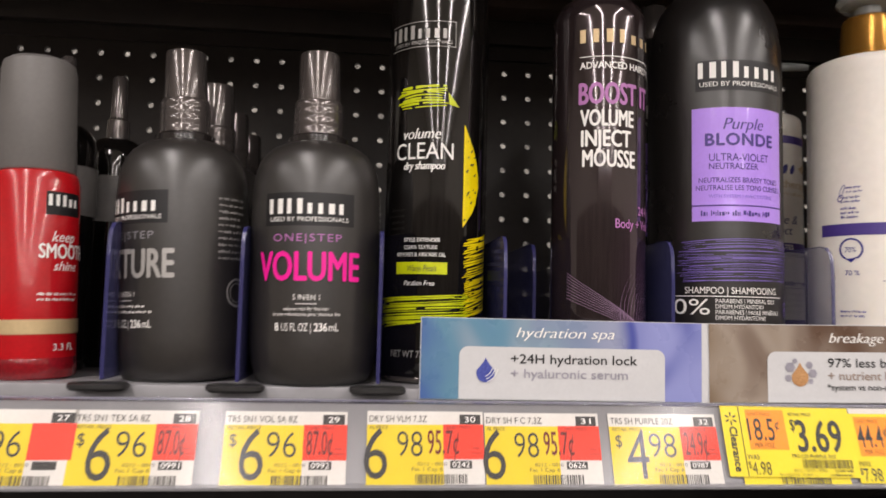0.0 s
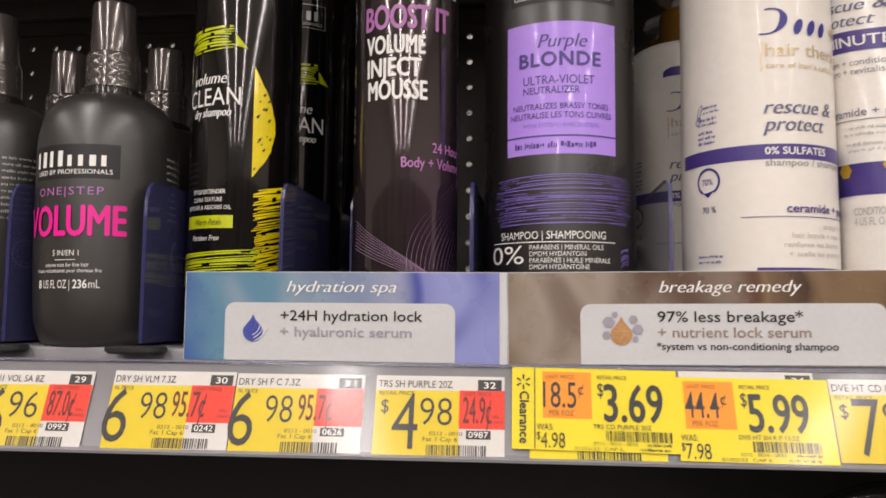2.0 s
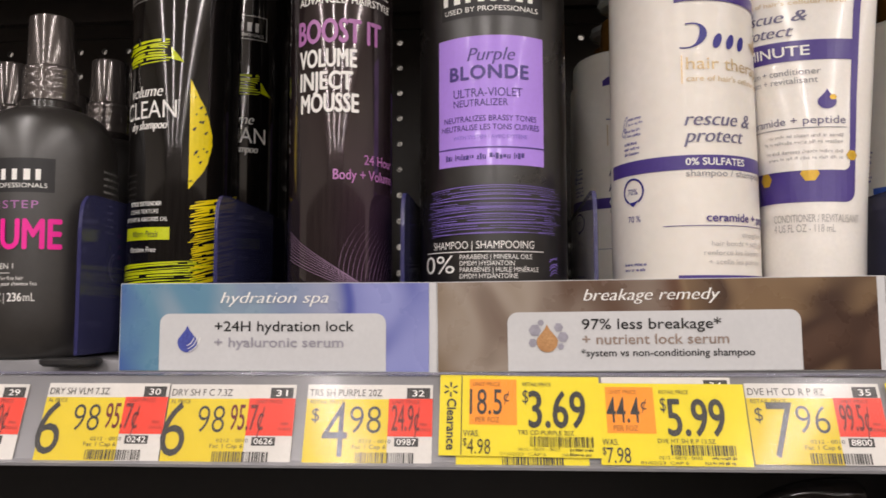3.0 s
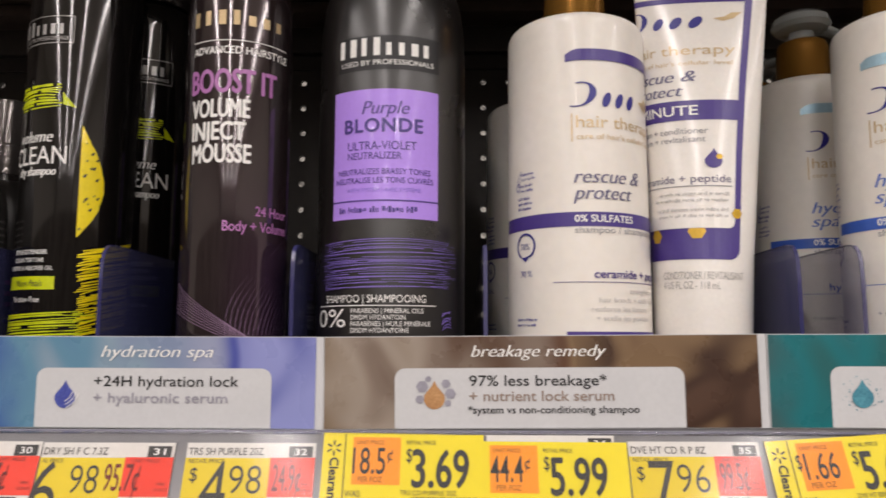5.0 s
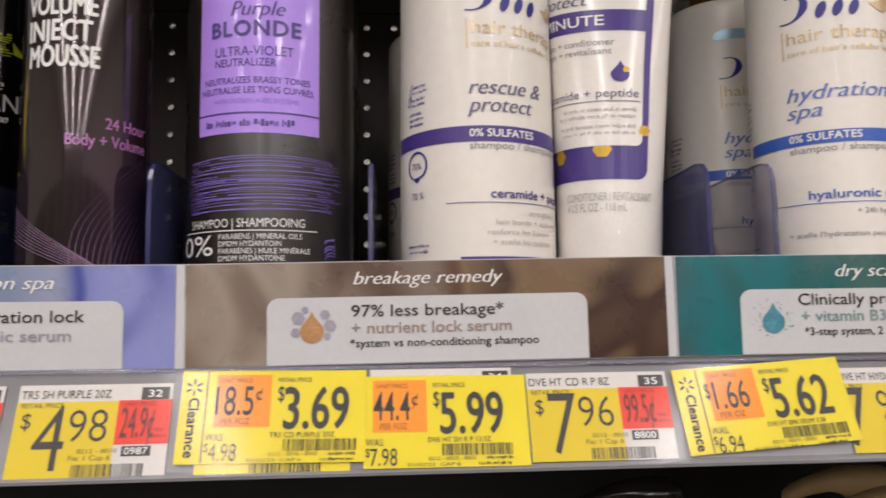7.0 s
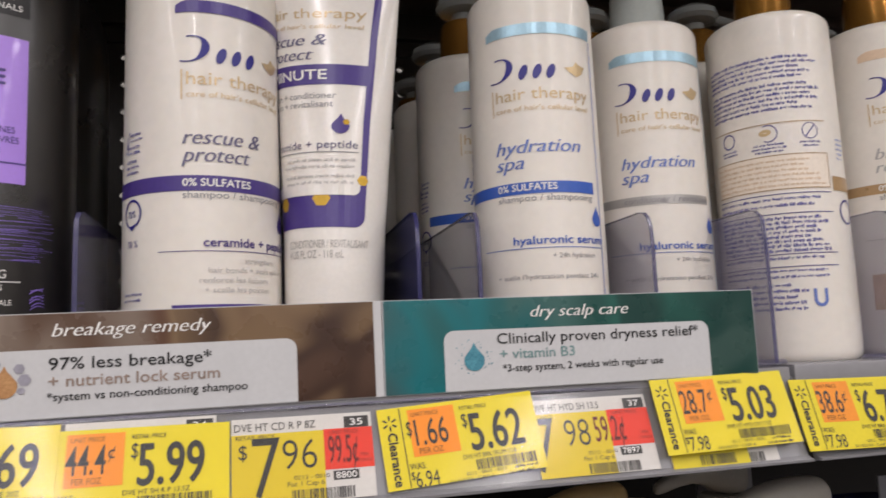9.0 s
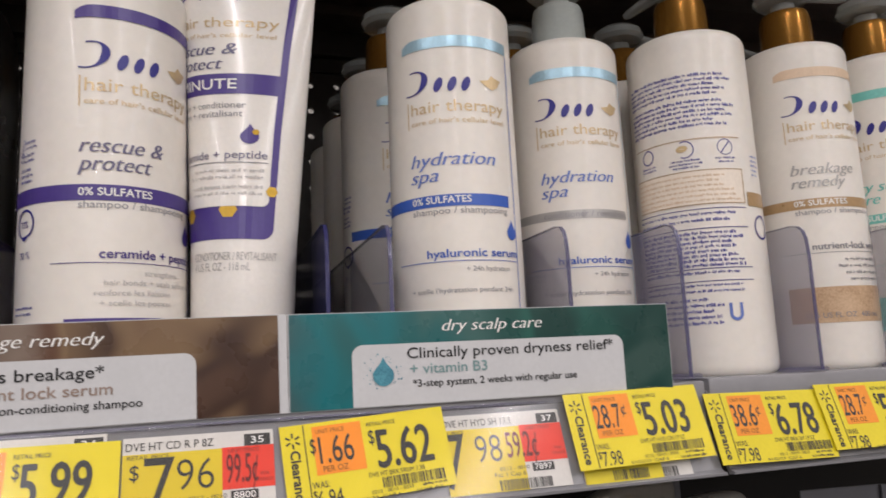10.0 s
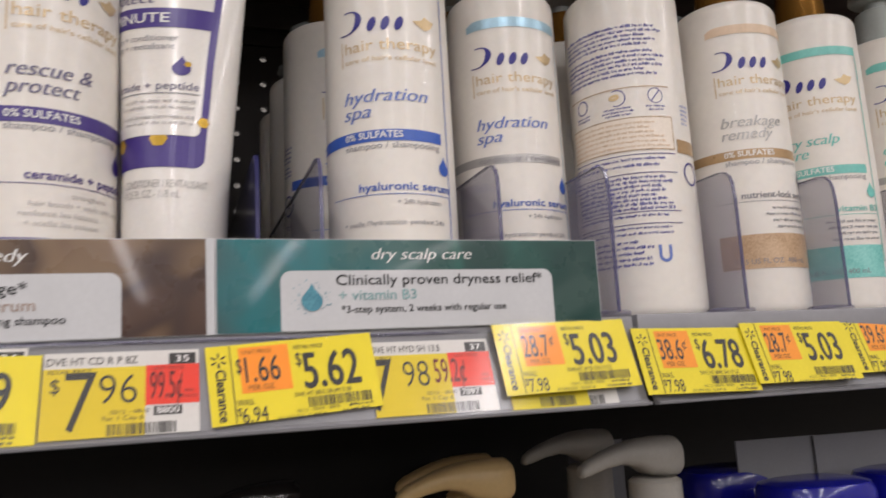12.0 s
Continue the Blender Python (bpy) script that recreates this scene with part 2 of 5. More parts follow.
def extrude_outline(pts, depth, axis="y", bevel=0.0):
    """A flat outline in x and z (axis y) or y and z (axis x), made depth thick."""
    bm = bmesh.new()
    if axis == "y":
        vs = [bm.verts.new((a, 0, b)) for a, b in pts]
        step = Vector((0, depth, 0))
    else:
        vs = [bm.verts.new((0, a, b)) for a, b in pts]
        step = Vector((depth, 0, 0))
    f = bm.faces.new(vs)
    r = bmesh.ops.extrude_face_region(bm, geom=[f])
    bmesh.ops.translate(bm, vec=step, verts=[v for v in r["geom"] if isinstance(v, bmesh.types.BMVert)])
    if bevel:
        bmesh.ops.bevel(bm, geom=[e for e in bm.edges if e.calc_face_angle(0) > 1.0], offset=bevel, segments=2, affect="EDGES")
    return bm


def round_rect(x0, x1, z0, z1, r, corners="tl tr bl br", n=6):
    pts = []
    for key, cx, cz, a0 in (("br", x1, z0, -90), ("tr", x1, z1, 0), ("tl", x0, z1, 90), ("bl", x0, z0, 180)):
        if key in corners:
            ox, oz = cx + (-r if "r" in key[1] else r), cz + (-r if key[0] == "t" else r)
            for i in range(n + 1):
                a = radians(a0 + 90 * i / n)
                pts.append((ox + r * math.cos(a), oz + r * math.sin(a)))
        else:
            pts.append((cx, cz))
    return pts


def lathe(profile, seg=64, power=2.0):
    """Rings of half-width a and half-depth b at the heights z; closed at both ends."""
    bm = bmesh.new()
    rings = []
    for z, a, b in profile:
        ring = []
        for i in range(seg):
            t = 2 * math.pi * i / seg
            s, c = math.sin(t), math.cos(t)
            k = 2.0 / power
            ring.append(bm.verts.new((a * math.copysign(abs(s) ** k, s), -b * math.copysign(abs(c) ** k, c), z)))
        rings.append(ring)
    for r0, r1 in zip(rings, rings[1:]):
        for i in range(seg):
            j = (i + 1) % seg
            bm.faces.new((r0[i], r0[j], r1[j], r1[i]))
    bm.faces.new(rings[0][::-1])
    bm.faces.new(rings[-1])
    return bm


def shoulder(z0, z1, a0, a1, b0=None, b1=None, n=8, p=1.0):
    """Rings of a rounded shoulder from half-width a0 at z0 in to a1 at z1."""
    b0, b1 = b0 or a0, b1 or a1
    out = []
    for i in range(n + 1):
        t = math.pi / 2 * i / n
        c, s = math.cos(t) ** p, math.sin(t) ** p
        out.append((z0 + (z1 - z0) * s, a1 + (a0 - a1) * c, b1 + (b0 - b1) * c))
    return out


def foot(z0, z1, a0, a1, n=6):
    return [(z1 - (z1 - z0) * math.cos(math.pi / 2 * i / n), a0 + (a1 - a0) * math.sin(math.pi / 2 * i / n), a0 + (a1 - a0) * math.sin(math.pi / 2 * i / n)) for i in range(n + 1)]


# ---- printing on flat and round surfaces ----
FONT_CACHE = {}


def raw_text(text, shear=0.0, bold=0.0, space=1.0):
    key = (text, shear, bold, space)
    if key not in FONT_CACHE:
        cu = bpy.data.curves.new("type", "FONT")
        cu.body, cu.shear, cu.offset, cu.resolution_u, cu.space_character = text, shear, bold, 3, space
        ob = bpy.data.objects.new("type", cu)
        me = bpy.data.meshes.new_from_object(ob)
        co = np.empty(len(me.vertices) * 3)
        me.vertices.foreach_get("co", co)
        faces = [tuple(p.vertices) for p in me.polygons]
        FONT_CACHE[key] = (co.reshape(-1, 3)[:, :2].copy(), faces)
        bpy.data.objects.remove(ob)
        bpy.data.curves.remove(cu)
        bpy.data.meshes.remove(me)
    return FONT_CACHE[key]


CAP = float(np.ptp(raw_text("H")[0][:, 1]))


def type_mesh(text, x, z, h, w=None, shear=0.0, bold=0.0, space=1.0, turn=0, heavy=0.0, stem=0.0):
    """Lettering with its left end at x and baseline at z, capitals h high, stretched to the width w, in metres.
    heavy thickens every stroke, stem the upright ones alone."""
    co, faces = raw_text(text, shear, bold, space)
    co = co.copy()
    co[:, 0] -= co[:, 0].min()
    sy = h / CAP
    sx = (w / max(co[:, 0].max(), 1e-6)) if w else sy
    co = co * (sx, sy)
    if turn == -90:
        co = np.stack([co[:, 1], -co[:, 0]], 1)
    co = co + (x, z)
    if heavy or stem:
        n, layers, all_faces = len(co), [], []
        spread = ((-heavy, 0), (heavy, 0), (0, 0.8 * heavy), (0, -0.8 * heavy)) if heavy else ((-stem, 0), (0, 0), (stem, 0))
        for k, (dx, dz) in enumerate(spread):
            layers.append(np.hstack([co + (dx, dz), np.full((n, 1), 0.00002 * k)]))
            all_faces += [tuple(i + k * n for i in f) for f in faces]
        return np.concatenate(layers), all_faces
    return co, faces


def rect_mesh(x0, x1, z0, z1, step=0.003):
    nx = max(1, int(abs(x1 - x0) / step))
    co, faces = [], []
    for i in range(nx + 1):
        xx = x0 + (x1 - x0) * i / nx
        co += [(xx, z0), (xx, z1)]
    for i in range(nx):
        faces.append((2 * i, 2 * i + 2, 2 * i + 3, 2 * i + 1))
    return np.array(co), faces


def poly_mesh(pts):
    return np.array(pts, float), [tuple(range(len(pts)))]


def join_flat(items):
    cos, faces, n = [], [], 0
    for co, fs in items:
        cos.append(co if co.shape[1] == 3 else np.hstack([co, np.zeros((len(co), 1))]))
        faces += [tuple(i + n for i in f) for f in fs]
        n += len(co)
    return np.concatenate(cos), faces


class Flat:
    """A plane in x and z facing -y."""
    def place(self, bm, lift):
        for v in bm.verts:
            v.co = Vector((v.co.x, -lift - v.co.z, v.co.y))


class Round:
    """The wall of a bottle with the rings of profile; x is measured along the wall from the angle turn."""
    def __init__(self, profile, turn=0.0, up=0.0):
        self.up = up
        self.z = [p[0] for p in profile]
        self.a = [p[1] for p in profile]
        self.b = [p[2] for p in profile]
        self.turn = radians(turn)

    def place(self, bm, lift):
        if len(bm.verts):
            xs = [v.co.x for v in bm.verts]
            cuts = np.arange(math.floor(min(xs) / 0.0025) * 0.0025, max(xs), 0.0025)
            wide = max((max(v.co.x for v in f.verts) - min(v.co.x for v in f.verts) for f in bm.faces), default=0)
            if len(cuts) > 2 and wide > 0.0026:
                for c in cuts:
                    bmesh.ops.bisect_plane(bm, geom=bm.verts[:] + bm.edges[:] + bm.faces[:], plane_co=(c, 0, 0), plane_no=(1, 0, 0))
        for v in bm.verts:
            z = v.co.y + self.up
            a, b = float(np.interp(z, self.z, self.a)) + lift + v.co.z, float(np.interp(z, self.z, self.b)) + lift + v.co.z
            t = self.turn + v.co.x / max(0.5 * (a + b), 0.004)
            v.co = Vector((a * math.sin(t), -b * math.cos(t), z))


FLAT = Flat()


def ink(name, items, material, parent, surface=FLAT, lift=0.0002, label=""):
    """One printed mesh out of flat pieces laid on a surface."""
    co, faces = join_flat(items if isinstance(items, list) else [items])
    bm = bmesh.new()
    vs = [bm.verts.new((c[0], c[1], c[2])) for c in co]
    for f in faces:
        try:
            bm.faces.new([vs[i] for i in f])
        except ValueError:
            pass
    surface.place(bm, lift)
    parent = MAIN.get(parent.name, parent)
    me = bpy.data.meshes.new(name)
    bm.to_mesh(me)
    bm.free()
    me.materials.append(material)
    ob = new(name, me)
    ob.parent = parent
    if label:
        ob["label"] = label
    if name in ("small_print", "barcode", "back_print", "ingredient_print", "address_block", "side_print", "maker_line", "range_print", "trade_mark", "maker_mark", "icon_print", "panel_print", "icon_row", "panel_border", "rule", "leaf_mark", "side_mark"):
        ob["kind"] = "stuff"
    return ob


def small_print(x0, x1, z, rows, h, gap, rnd, align="l"):
    """Rows of short plain bars, grouped like words, for writing too small to read."""
    co, faces = [], []
    for r in range(rows):
        x, end = x0, x1
        if align == "l":
            end = x1 - rnd.random() * 0.2 * (x1 - x0)
        if align == "c":
            d = rnd.random() * 0.15 * (x1 - x0)
            x, end = x0 + d, x1 - d
        if align == "r":
            x = x0 + rnd.random() * 0.3 * (x1 - x0)
        zz = z - r * gap
        while x < end - h:
            for _ in range(rnd.randint(2, 8)):
                w = h * rnd.choice((0.18, 0.3, 0.42, 0.5))
                top = zz + h * rnd.choice((0.7, 0.72, 0.75, 1.0))
                low = zz if rnd.random() > 0.35 else zz + 0.25 * h
                if x + w > end:
                    break
                k = len(co)
                co += [(x, low), (x + w, low), (x + w, top), (x, top)]
                faces.append((k, k + 1, k + 2, k + 3))
                x += w + h * 0.16
            x += h * 0.45
    return [(np.array(co), faces)] if co else []


def barcode(x0, x1, z0, z1, rnd):
    out, x = [], x0
    while x < x1:
        wl = rnd.choice((0.00022, 0.00035, 0.0005, 0.0007))
        out.append(rect_mesh(x, x + wl, z0, z1))
        x += wl + rnd.choice((0.00025, 0.0004, 0.0006))
    return out


def drop_outline(cx, z0, z1, w):
    h = z1 - z0
    pts = []
    r = w / 2
    for i in range(21):
        a = radians(-200 + 220 * i / 20)
        pts.append((cx + r * math.cos(a), z0 + r + r * math.sin(a)))
    pts.append((cx + 0.12 * w, z1 - 0.18 * h))
    pts.append((cx, z1))
    pts.append((cx - 0.12 * w, z1 - 0.18 * h))
    return pts


def ring(cx, cz, r0, r1, n=20, a0=0, a1=360):
    co, faces = [], []
    for i in range(n + 1):
        a = radians(a0 + (a1 - a0) * i / n)
        co += [(cx + r0 * math.cos(a), cz + r0 * math.sin(a)), (cx + r1 * math.cos(a), cz + r1 * math.sin(a))]
    for i in range(n):
        faces.append((2 * i, 2 * i + 1, 2 * i + 3, 2 * i + 2))
    return np.array(co), faces


MM = 0.001
SHELF = 1.2655

# ---- the store round the shelf ----
def block(name, bm, material, label, category):
    return tagged(finish(bm, name, material, None, smooth=False), label, category, kind="structure")


block("floor", slab(-9, 9, -32.0, 5, -0.1, 0), FLOOR_MAT, "polished pale concrete store floor", "floor")
block("ceiling", slab(-9, 9, -32.0, 5, CEILING, CEILING + 0.1), CEIL_MAT, "white painted store ceiling", "ceiling")
block("wall_north", slab(-9, 9, 5, 5.1, 0, CEILING), WALL_MAT, "pale painted store wall", "wall")
block("wall_south", slab(-9, 9, -32.1, -32.0, 0, CEILING), WALL_MAT, "pale painted store wall", "wall")
block("wall_west", slab(-9.1, -9, -32.0, 5, 0, CEILING), WALL_MAT, "pale painted store wall", "wall")
block("wall_east", slab(9, 9.1, -32.0, 5, 0, CEILING), WALL_MAT, "pale painted store wall", "wall")
# Unseen block; height cuts low lamp light, tone gives fill and reflections.
block("wall_gondola_across", slab(-5, 5, -2.7, -2.1, 0, 1.45), STOCK, "unseen shelving added across the aisle, reflected in the bottles", "shelving")
# Panel added so that the holes have something bright behind them.
block("wall_hole_backing", slab(-5, 5, 1.3, 1.4, 0, 2.6), FAR_MAT, "patchy panel added beyond the pegboard to brighten and dim its holes", "shelving")


def pegboard(x0, x1, z0, z1, y, pitch, r, ox, oz):
    """A thin board with round holes right through it."""
    co, faces = [], []
    n = 10
    ix0, ix1 = math.floor((x0 - ox) / pitch), math.ceil((x1 - ox) / pitch)
    iz0, iz1 = math.floor((z0 - oz) / pitch), math.ceil((z1 - oz) / pitch)
    h = pitch / 2
    for i in range(ix0, ix1):
        for k in range(iz0, iz1):
            cx, cz = ox + i * pitch, oz + k * pitch
            base = len(co)
            for yy in (y, y + 0.004):
                for j in range(n):
                    a = 2 * math.pi * (j + 0.5) / n
                    co.append((cx + r * math.cos(a), yy, cz + r * math.sin(a)))
            for j in range(n):
                q = (j + 1) % n
                faces.append((base + j, base + q, base + n + q, base + n + j))
            cb = len(co)
            outer = []
            for j in range(n):
                a = 2 * math.pi * (j + 0.5) / n
                c, s = math.cos(a), math.sin(a)
                k2 = h / max(abs(c), abs(s))
                outer.append((cx + c * k2, y, cz + s * k2))
            co += outer
            for j in range(n):
                q = (j + 1) % n
                faces.append((base + j, cb + j, cb + q, base + q))
            # the four corners of the cell
            for sx, sz in ((1, 1), (-1, 1), (-1, -1), (1, -1)):
                idx = [j for j in range(n) if outer[j][0] * sx > cx * sx + 1e-9 and outer[j][2] * sz > cz * sz + 1e-9]
                side = [j for j in idx if abs(abs(outer[j][0] - cx) - h) < 1e-6]
                topb = [j for j in idx if abs(abs(outer[j][2] - cz) - h) < 1e-6]
                if side and topb:
                    co.append((cx + sx * h, y, cz + sz * h))
                    js = max(side, key=lambda j: abs(outer[j][2] - cz))
                    jt = max(topb, key=lambda j: abs(outer[j][0] - cx))
                    faces.append((cb + js, len(co) - 1, cb + jt))
    me = bpy.data.meshes.new("wall_pegboard")
    me.from_pydata(co, [], faces)
    me.materials.append(DARK_STEEL)
    return tagged(new("wall_pegboard", me), "black perforated steel back panel of the shelf", "pegboard", kind="structure")


pegboard(-0.75, 1.35, 1.27, 1.55, 0.36, 0.0243, 0.0029, -0.0395, 1.516)
block("wall_back_rail", slab(-0.76, 1.36, 0.356, 0.366, 1.5522, 1.63), DARK_STEEL, "plain black steel rail above the perforated panel", "back panel")
block("wall_lower_back", slab(-0.76, 1.36, 0.362, 0.37, 0.0, 1.262), SHADED_STEEL, "black steel back panel below the shelf, painted darker for its shade", "back panel")

# upper shelf, seen from below; its front, out of view, is placed for shade
upper = thing("upper_shelf", pose(0, 0, 1.60), "dark brown steel shelf above the bottles, seen from below", "shelf", kind="structure")
part("deck", slab(-0.8, 1.4, -0.065, 0.355, 0.0, 0.02), BROWN_STEEL, upper, smooth=False)
# Unseen rail, hung low and forward to keep lamp light off the back rows.
part("front_rail", slab(-0.8, 1.4, -0.076, -0.0652, -0.030, 0.022, 0.002), STEEL, upper)
for yy in (0.31, 0.2, 0.09):
    part("stiffener", slab(-0.8, 1.4, yy, yy + 0.035, -0.012, -0.001, 0.003), BROWN_STEEL, upper)
part("back_rail", slab(-0.8, 1.4, 0.345, 0.356, -0.035, -0.002, 0.002), DARK_STEEL, upper)

# the shelf with its tag channel
RAIL = pose(0, -0.0125, 1.256, -20, 0, 1.5)
shelf = thing("shelf", pose(0, 0, 0), "grey enamelled steel store shelf with a sloped tag channel", "shelf", kind="structure")
part("deck", slab(-0.8, 0.3885, -0.004, 0.355, SHELF - 0.022, SHELF, 0.0015), STEEL, shelf)
part("deck", slab(0.3915, 1.4, -0.003, 0.355, SHELF - 0.022, SHELF + 0.001, 0.0015), STEEL, shelf)


def channel(x0, x1, name="tag_channel"):
    pts = [(0.0005, -0.0345), (-0.0025, -0.0355), (-0.0030, -0.0345), (-0.0012, -0.0335), (0.0002, -0.032), (0.0002, 0.0026),
           (-0.0006, 0.0038), (0.0006, 0.0052), (0.0026, 0.0060), (0.0060, 0.0050), (0.0060, 0.0036), (0.0030, 0.0034), (0.0018, 0.002), (0.0018, -0.0345)]
    bm = extrude_outline(pts, x1 - x0, axis="x")
    bmesh.ops.translate(bm, vec=(x0, 0, 0), verts=bm.verts)
    ob = part(name, bm, STEEL, shelf)
    ob.matrix_world = RAIL
    return ob


channel(-0.8, 0.3865)
channel(0.3905, 1.4)

# ---- header strips standing on the shelf's edge ----
HYDRATION = blotches("blue_violet_soft_print", ["44609a", "5f88a0", "8297a8", "7d8ba6", "9298b2", "4a529c", "8c91c6"], 0.1445)
BREAKAGE = blotches("brown_bronze_soft_print", ["7c6a56", "988b7e", "7a6a5e", "5c4638", "7c6c60", "5c3f2e", "7a6248", "402c22", "503a2e"], 0.189)
SCALP = blotches("teal_green_soft_print", ["3a5a5c", "1b6d73", "256162", "416662", "224e48", "285c52", "1b3f3a", "36504a"], 0.177)
FOIL = mat("silver_foil_ink", "b4b1be", 0.3, metal=0.4, vary=0.1)
FOIL_TAN = mat("bronze_foil_ink", "b09c90", 0.3, metal=0.4, vary=0.1)
FOIL_TEAL = mat("teal_foil_ink", "8fb0b0", 0.3, metal=0.4, vary=0.1)
DROP_BLUE = mat("blue_drop_print", "5560ad", 0.3, vary=0.15, scale=120, color2="39408c")
DROP_TAN = mat("amber_drop_print", "c79a6a", 0.3, vary=0.15, scale=120, color2="a87a50")
DROP_TEAL = mat("teal_drop_print", "5fa0b0", 0.3, vary=0.15, scale=120, color2="3a7386")
rng = random.Random(4)


def strip(x0, x1, margin, picture, label, title, title_x, title_w, card, lines, drop_x, drop_mat, foil, up=0.0, tilt=0.0):
    """A printed header: coloured picture, white card, title in slanted letters, lines (text, left, width, baseline, cap height, ink)."""
    st = thing("shelf_header", pose(x0, -0.0052, 1.2605 + up, 0, -tilt, 0), label, "sign", "header strips")
    w = x1 - x0
    part("sheet", slab(0, w, 0.0, 0.0008, 0, 0.0395), CARD, st, smooth=False)
    ink("picture", rect_mesh(0.0004, w - margin, 0.0003, 0.0392, 0.02), picture, st, lift=0.0003)
    c0, c1 = card
    pts = round_rect(c0 - x0, c1 - x0, 0.0004, 0.0258, 0.0045, "tl tr")
    ink("card", poly_mesh(pts), CARD, st, lift=0.0005, label="white card with rounded corners")
    ink("title", type_mesh(title, title_x - x0, 0.0305, 0.0050, title_w, shear=0.30, bold=-0.014, stem=0.00016), WHITE_INK, st, lift=0.0006)
    for text, lx, lw, base, cap, im, bold in lines:
        ink("lettering", type_mesh(text, lx - x0, base, cap, lw, heavy=bold), im, st, lift=0.0007)
    dx = drop_x - x0
    ink("drop_picture", poly_mesh(drop_outline(dx, 0.0085, 0.0205, 0.0090)), drop_mat, st, lift=0.0008)
    swirl = [ring(dx - 0.002, 0.0165, 0.0052 + 0.0014 * i, 0.0055 + 0.0014 * i, 10, -70, -10) for i in range(3)]
    if foil is FOIL:
        ink("swirl", swirl, WHITE_INK, st, lift=0.0009)
    elif foil is FOIL_TAN:
        hexes = []
        for hx, hz, r in ((-0.0052, 0.0180, 0.0027), (-0.0062, 0.0126, 0.0019), (-0.0026, 0.0212, 0.0014), (0.0050, 0.0192, 0.0020), (0.0068, 0.0150, 0.0024), (0.0058, 0.0110, 0.0014)):
            hexes.append(poly_mesh([(dx + hx + r * math.cos(radians(60 * k)), hz + r * math.sin(radians(60 * k))) for k in range(6)]))
        ink("hexagon_picture", hexes, FOIL, st, lift=0.00075)
    else:
        dots = []
        for k in range(34):
            a, r = rng.random() * 6.28, 0.0052 + rng.random() * 0.0042
            q = 0.00018 + rng.random() * 0.0002
            cx, cz = dx + r * math.cos(a), 0.0145 + r * 0.8 * math.sin(a)
            dots.append(poly_mesh([(cx + q * math.cos(1.05 * j), cz + q * math.sin(1.05 * j)) for j in range(6)]))
        ink("droplet_picture", dots, drop_mat, st, lift=0.00075)
    return st


strip(-0.1405, 0.0040, 0.0035, HYDRATION, "blue and violet header strip with a white card about hydration", "hydration spa", -0.0935, 0.0490, (-0.1215, -0.0185),
      [("+24H hydration lock", -0.0960, 0.0632, 0.0180, 0.0044, BLACK_INK, 0.00005), ("+ hyaluronic serum", -0.0960, 0.0585, 0.0110, 0.0042, FOIL, 0.00008)], -0.1085, DROP_BLUE, FOIL)
strip(0.0042, 0.1935, 0.0035, BREAKAGE, "brown and bronze header strip with a white card about breakage", "breakage remedy", 0.0680, 0.0575, (0.0350, 0.1585),
      [("97% less breakage*", 0.0670, 0.0585, 0.0182, 0.0044, BLACK_INK, 0.00005), ("+ nutrient lock serum", 0.0670, 0.0615, 0.0118, 0.0042, FOIL_TAN, 0.00008),
       ("*system vs non-conditioning shampoo", 0.0665, 0.0725, 0.0066, 0.0030, BLACK_INK, 0.00005)], 0.0520, DROP_TAN, FOIL_TAN, tilt=0.6)
strip(0.1937, 0.3705, 0.0004, SCALP, "teal header strip with a white card about dry scalp", "dry scalp care", 0.2590, 0.0465, (0.2195, 0.3455),
      [("Clinically proven dryness relief*", 0.2430, 0.0970, 0.0195, 0.0044, BLACK_INK, 0.00005), ("+ vitamin B3", 0.2440, 0.0345, 0.0130, 0.0042, FOIL_TEAL, 0.00008),
       ("*3-step system, 2 weeks with regular use", 0.2450, 0.0760, 0.0075, 0.0030, BLACK_INK, 0.00005)], 0.2325, DROP_TEAL, FOIL_TEAL, up=0.0019, tilt=0.2)

# ---- price tags in the channel ----
CENT = "\u00a2"


def tag_thing(u, v, turn, label, group, lift):
    return thing("price_tag", RAIL @ pose(u * MM, -0.0006 - lift, v * MM, 0, -turn, 0), label, "price tag", group)


def box(x0, x1, v0, v1):
    return rect_mesh(x0 * MM, x1 * MM, -v1 * MM, -v0 * MM, 0.05)


def T(text, x, base, cap, w=None, **kw):
    return type_mesh(text, x * MM, -base * MM, cap * MM, w * MM if w else None, **kw)


def sheet(root, w, h, material, sag=0.0):
    bm = slab(0, w * MM, 0, 0.00025, -h * MM, 0)
    return part("paper", bm, material, root, smooth=False)


def cents_text(x, base, cap, w, text):
    """A unit price with a small raised cent sign."""
    if text.endswith(CENT):
        return [T(text[:-1], x, base, cap, w * 0.80, bold=0.004), T(CENT, x + w * 0.84, base - cap * 0.52, cap * 0.46, w * 0.14)]
    return [T(text[0], x - 1.6, base - cap * 0.42, cap * 0.55, w * 0.13), T(text[1:], x + w * 0.10, base, cap, w * 0.82, bold=0.004)]


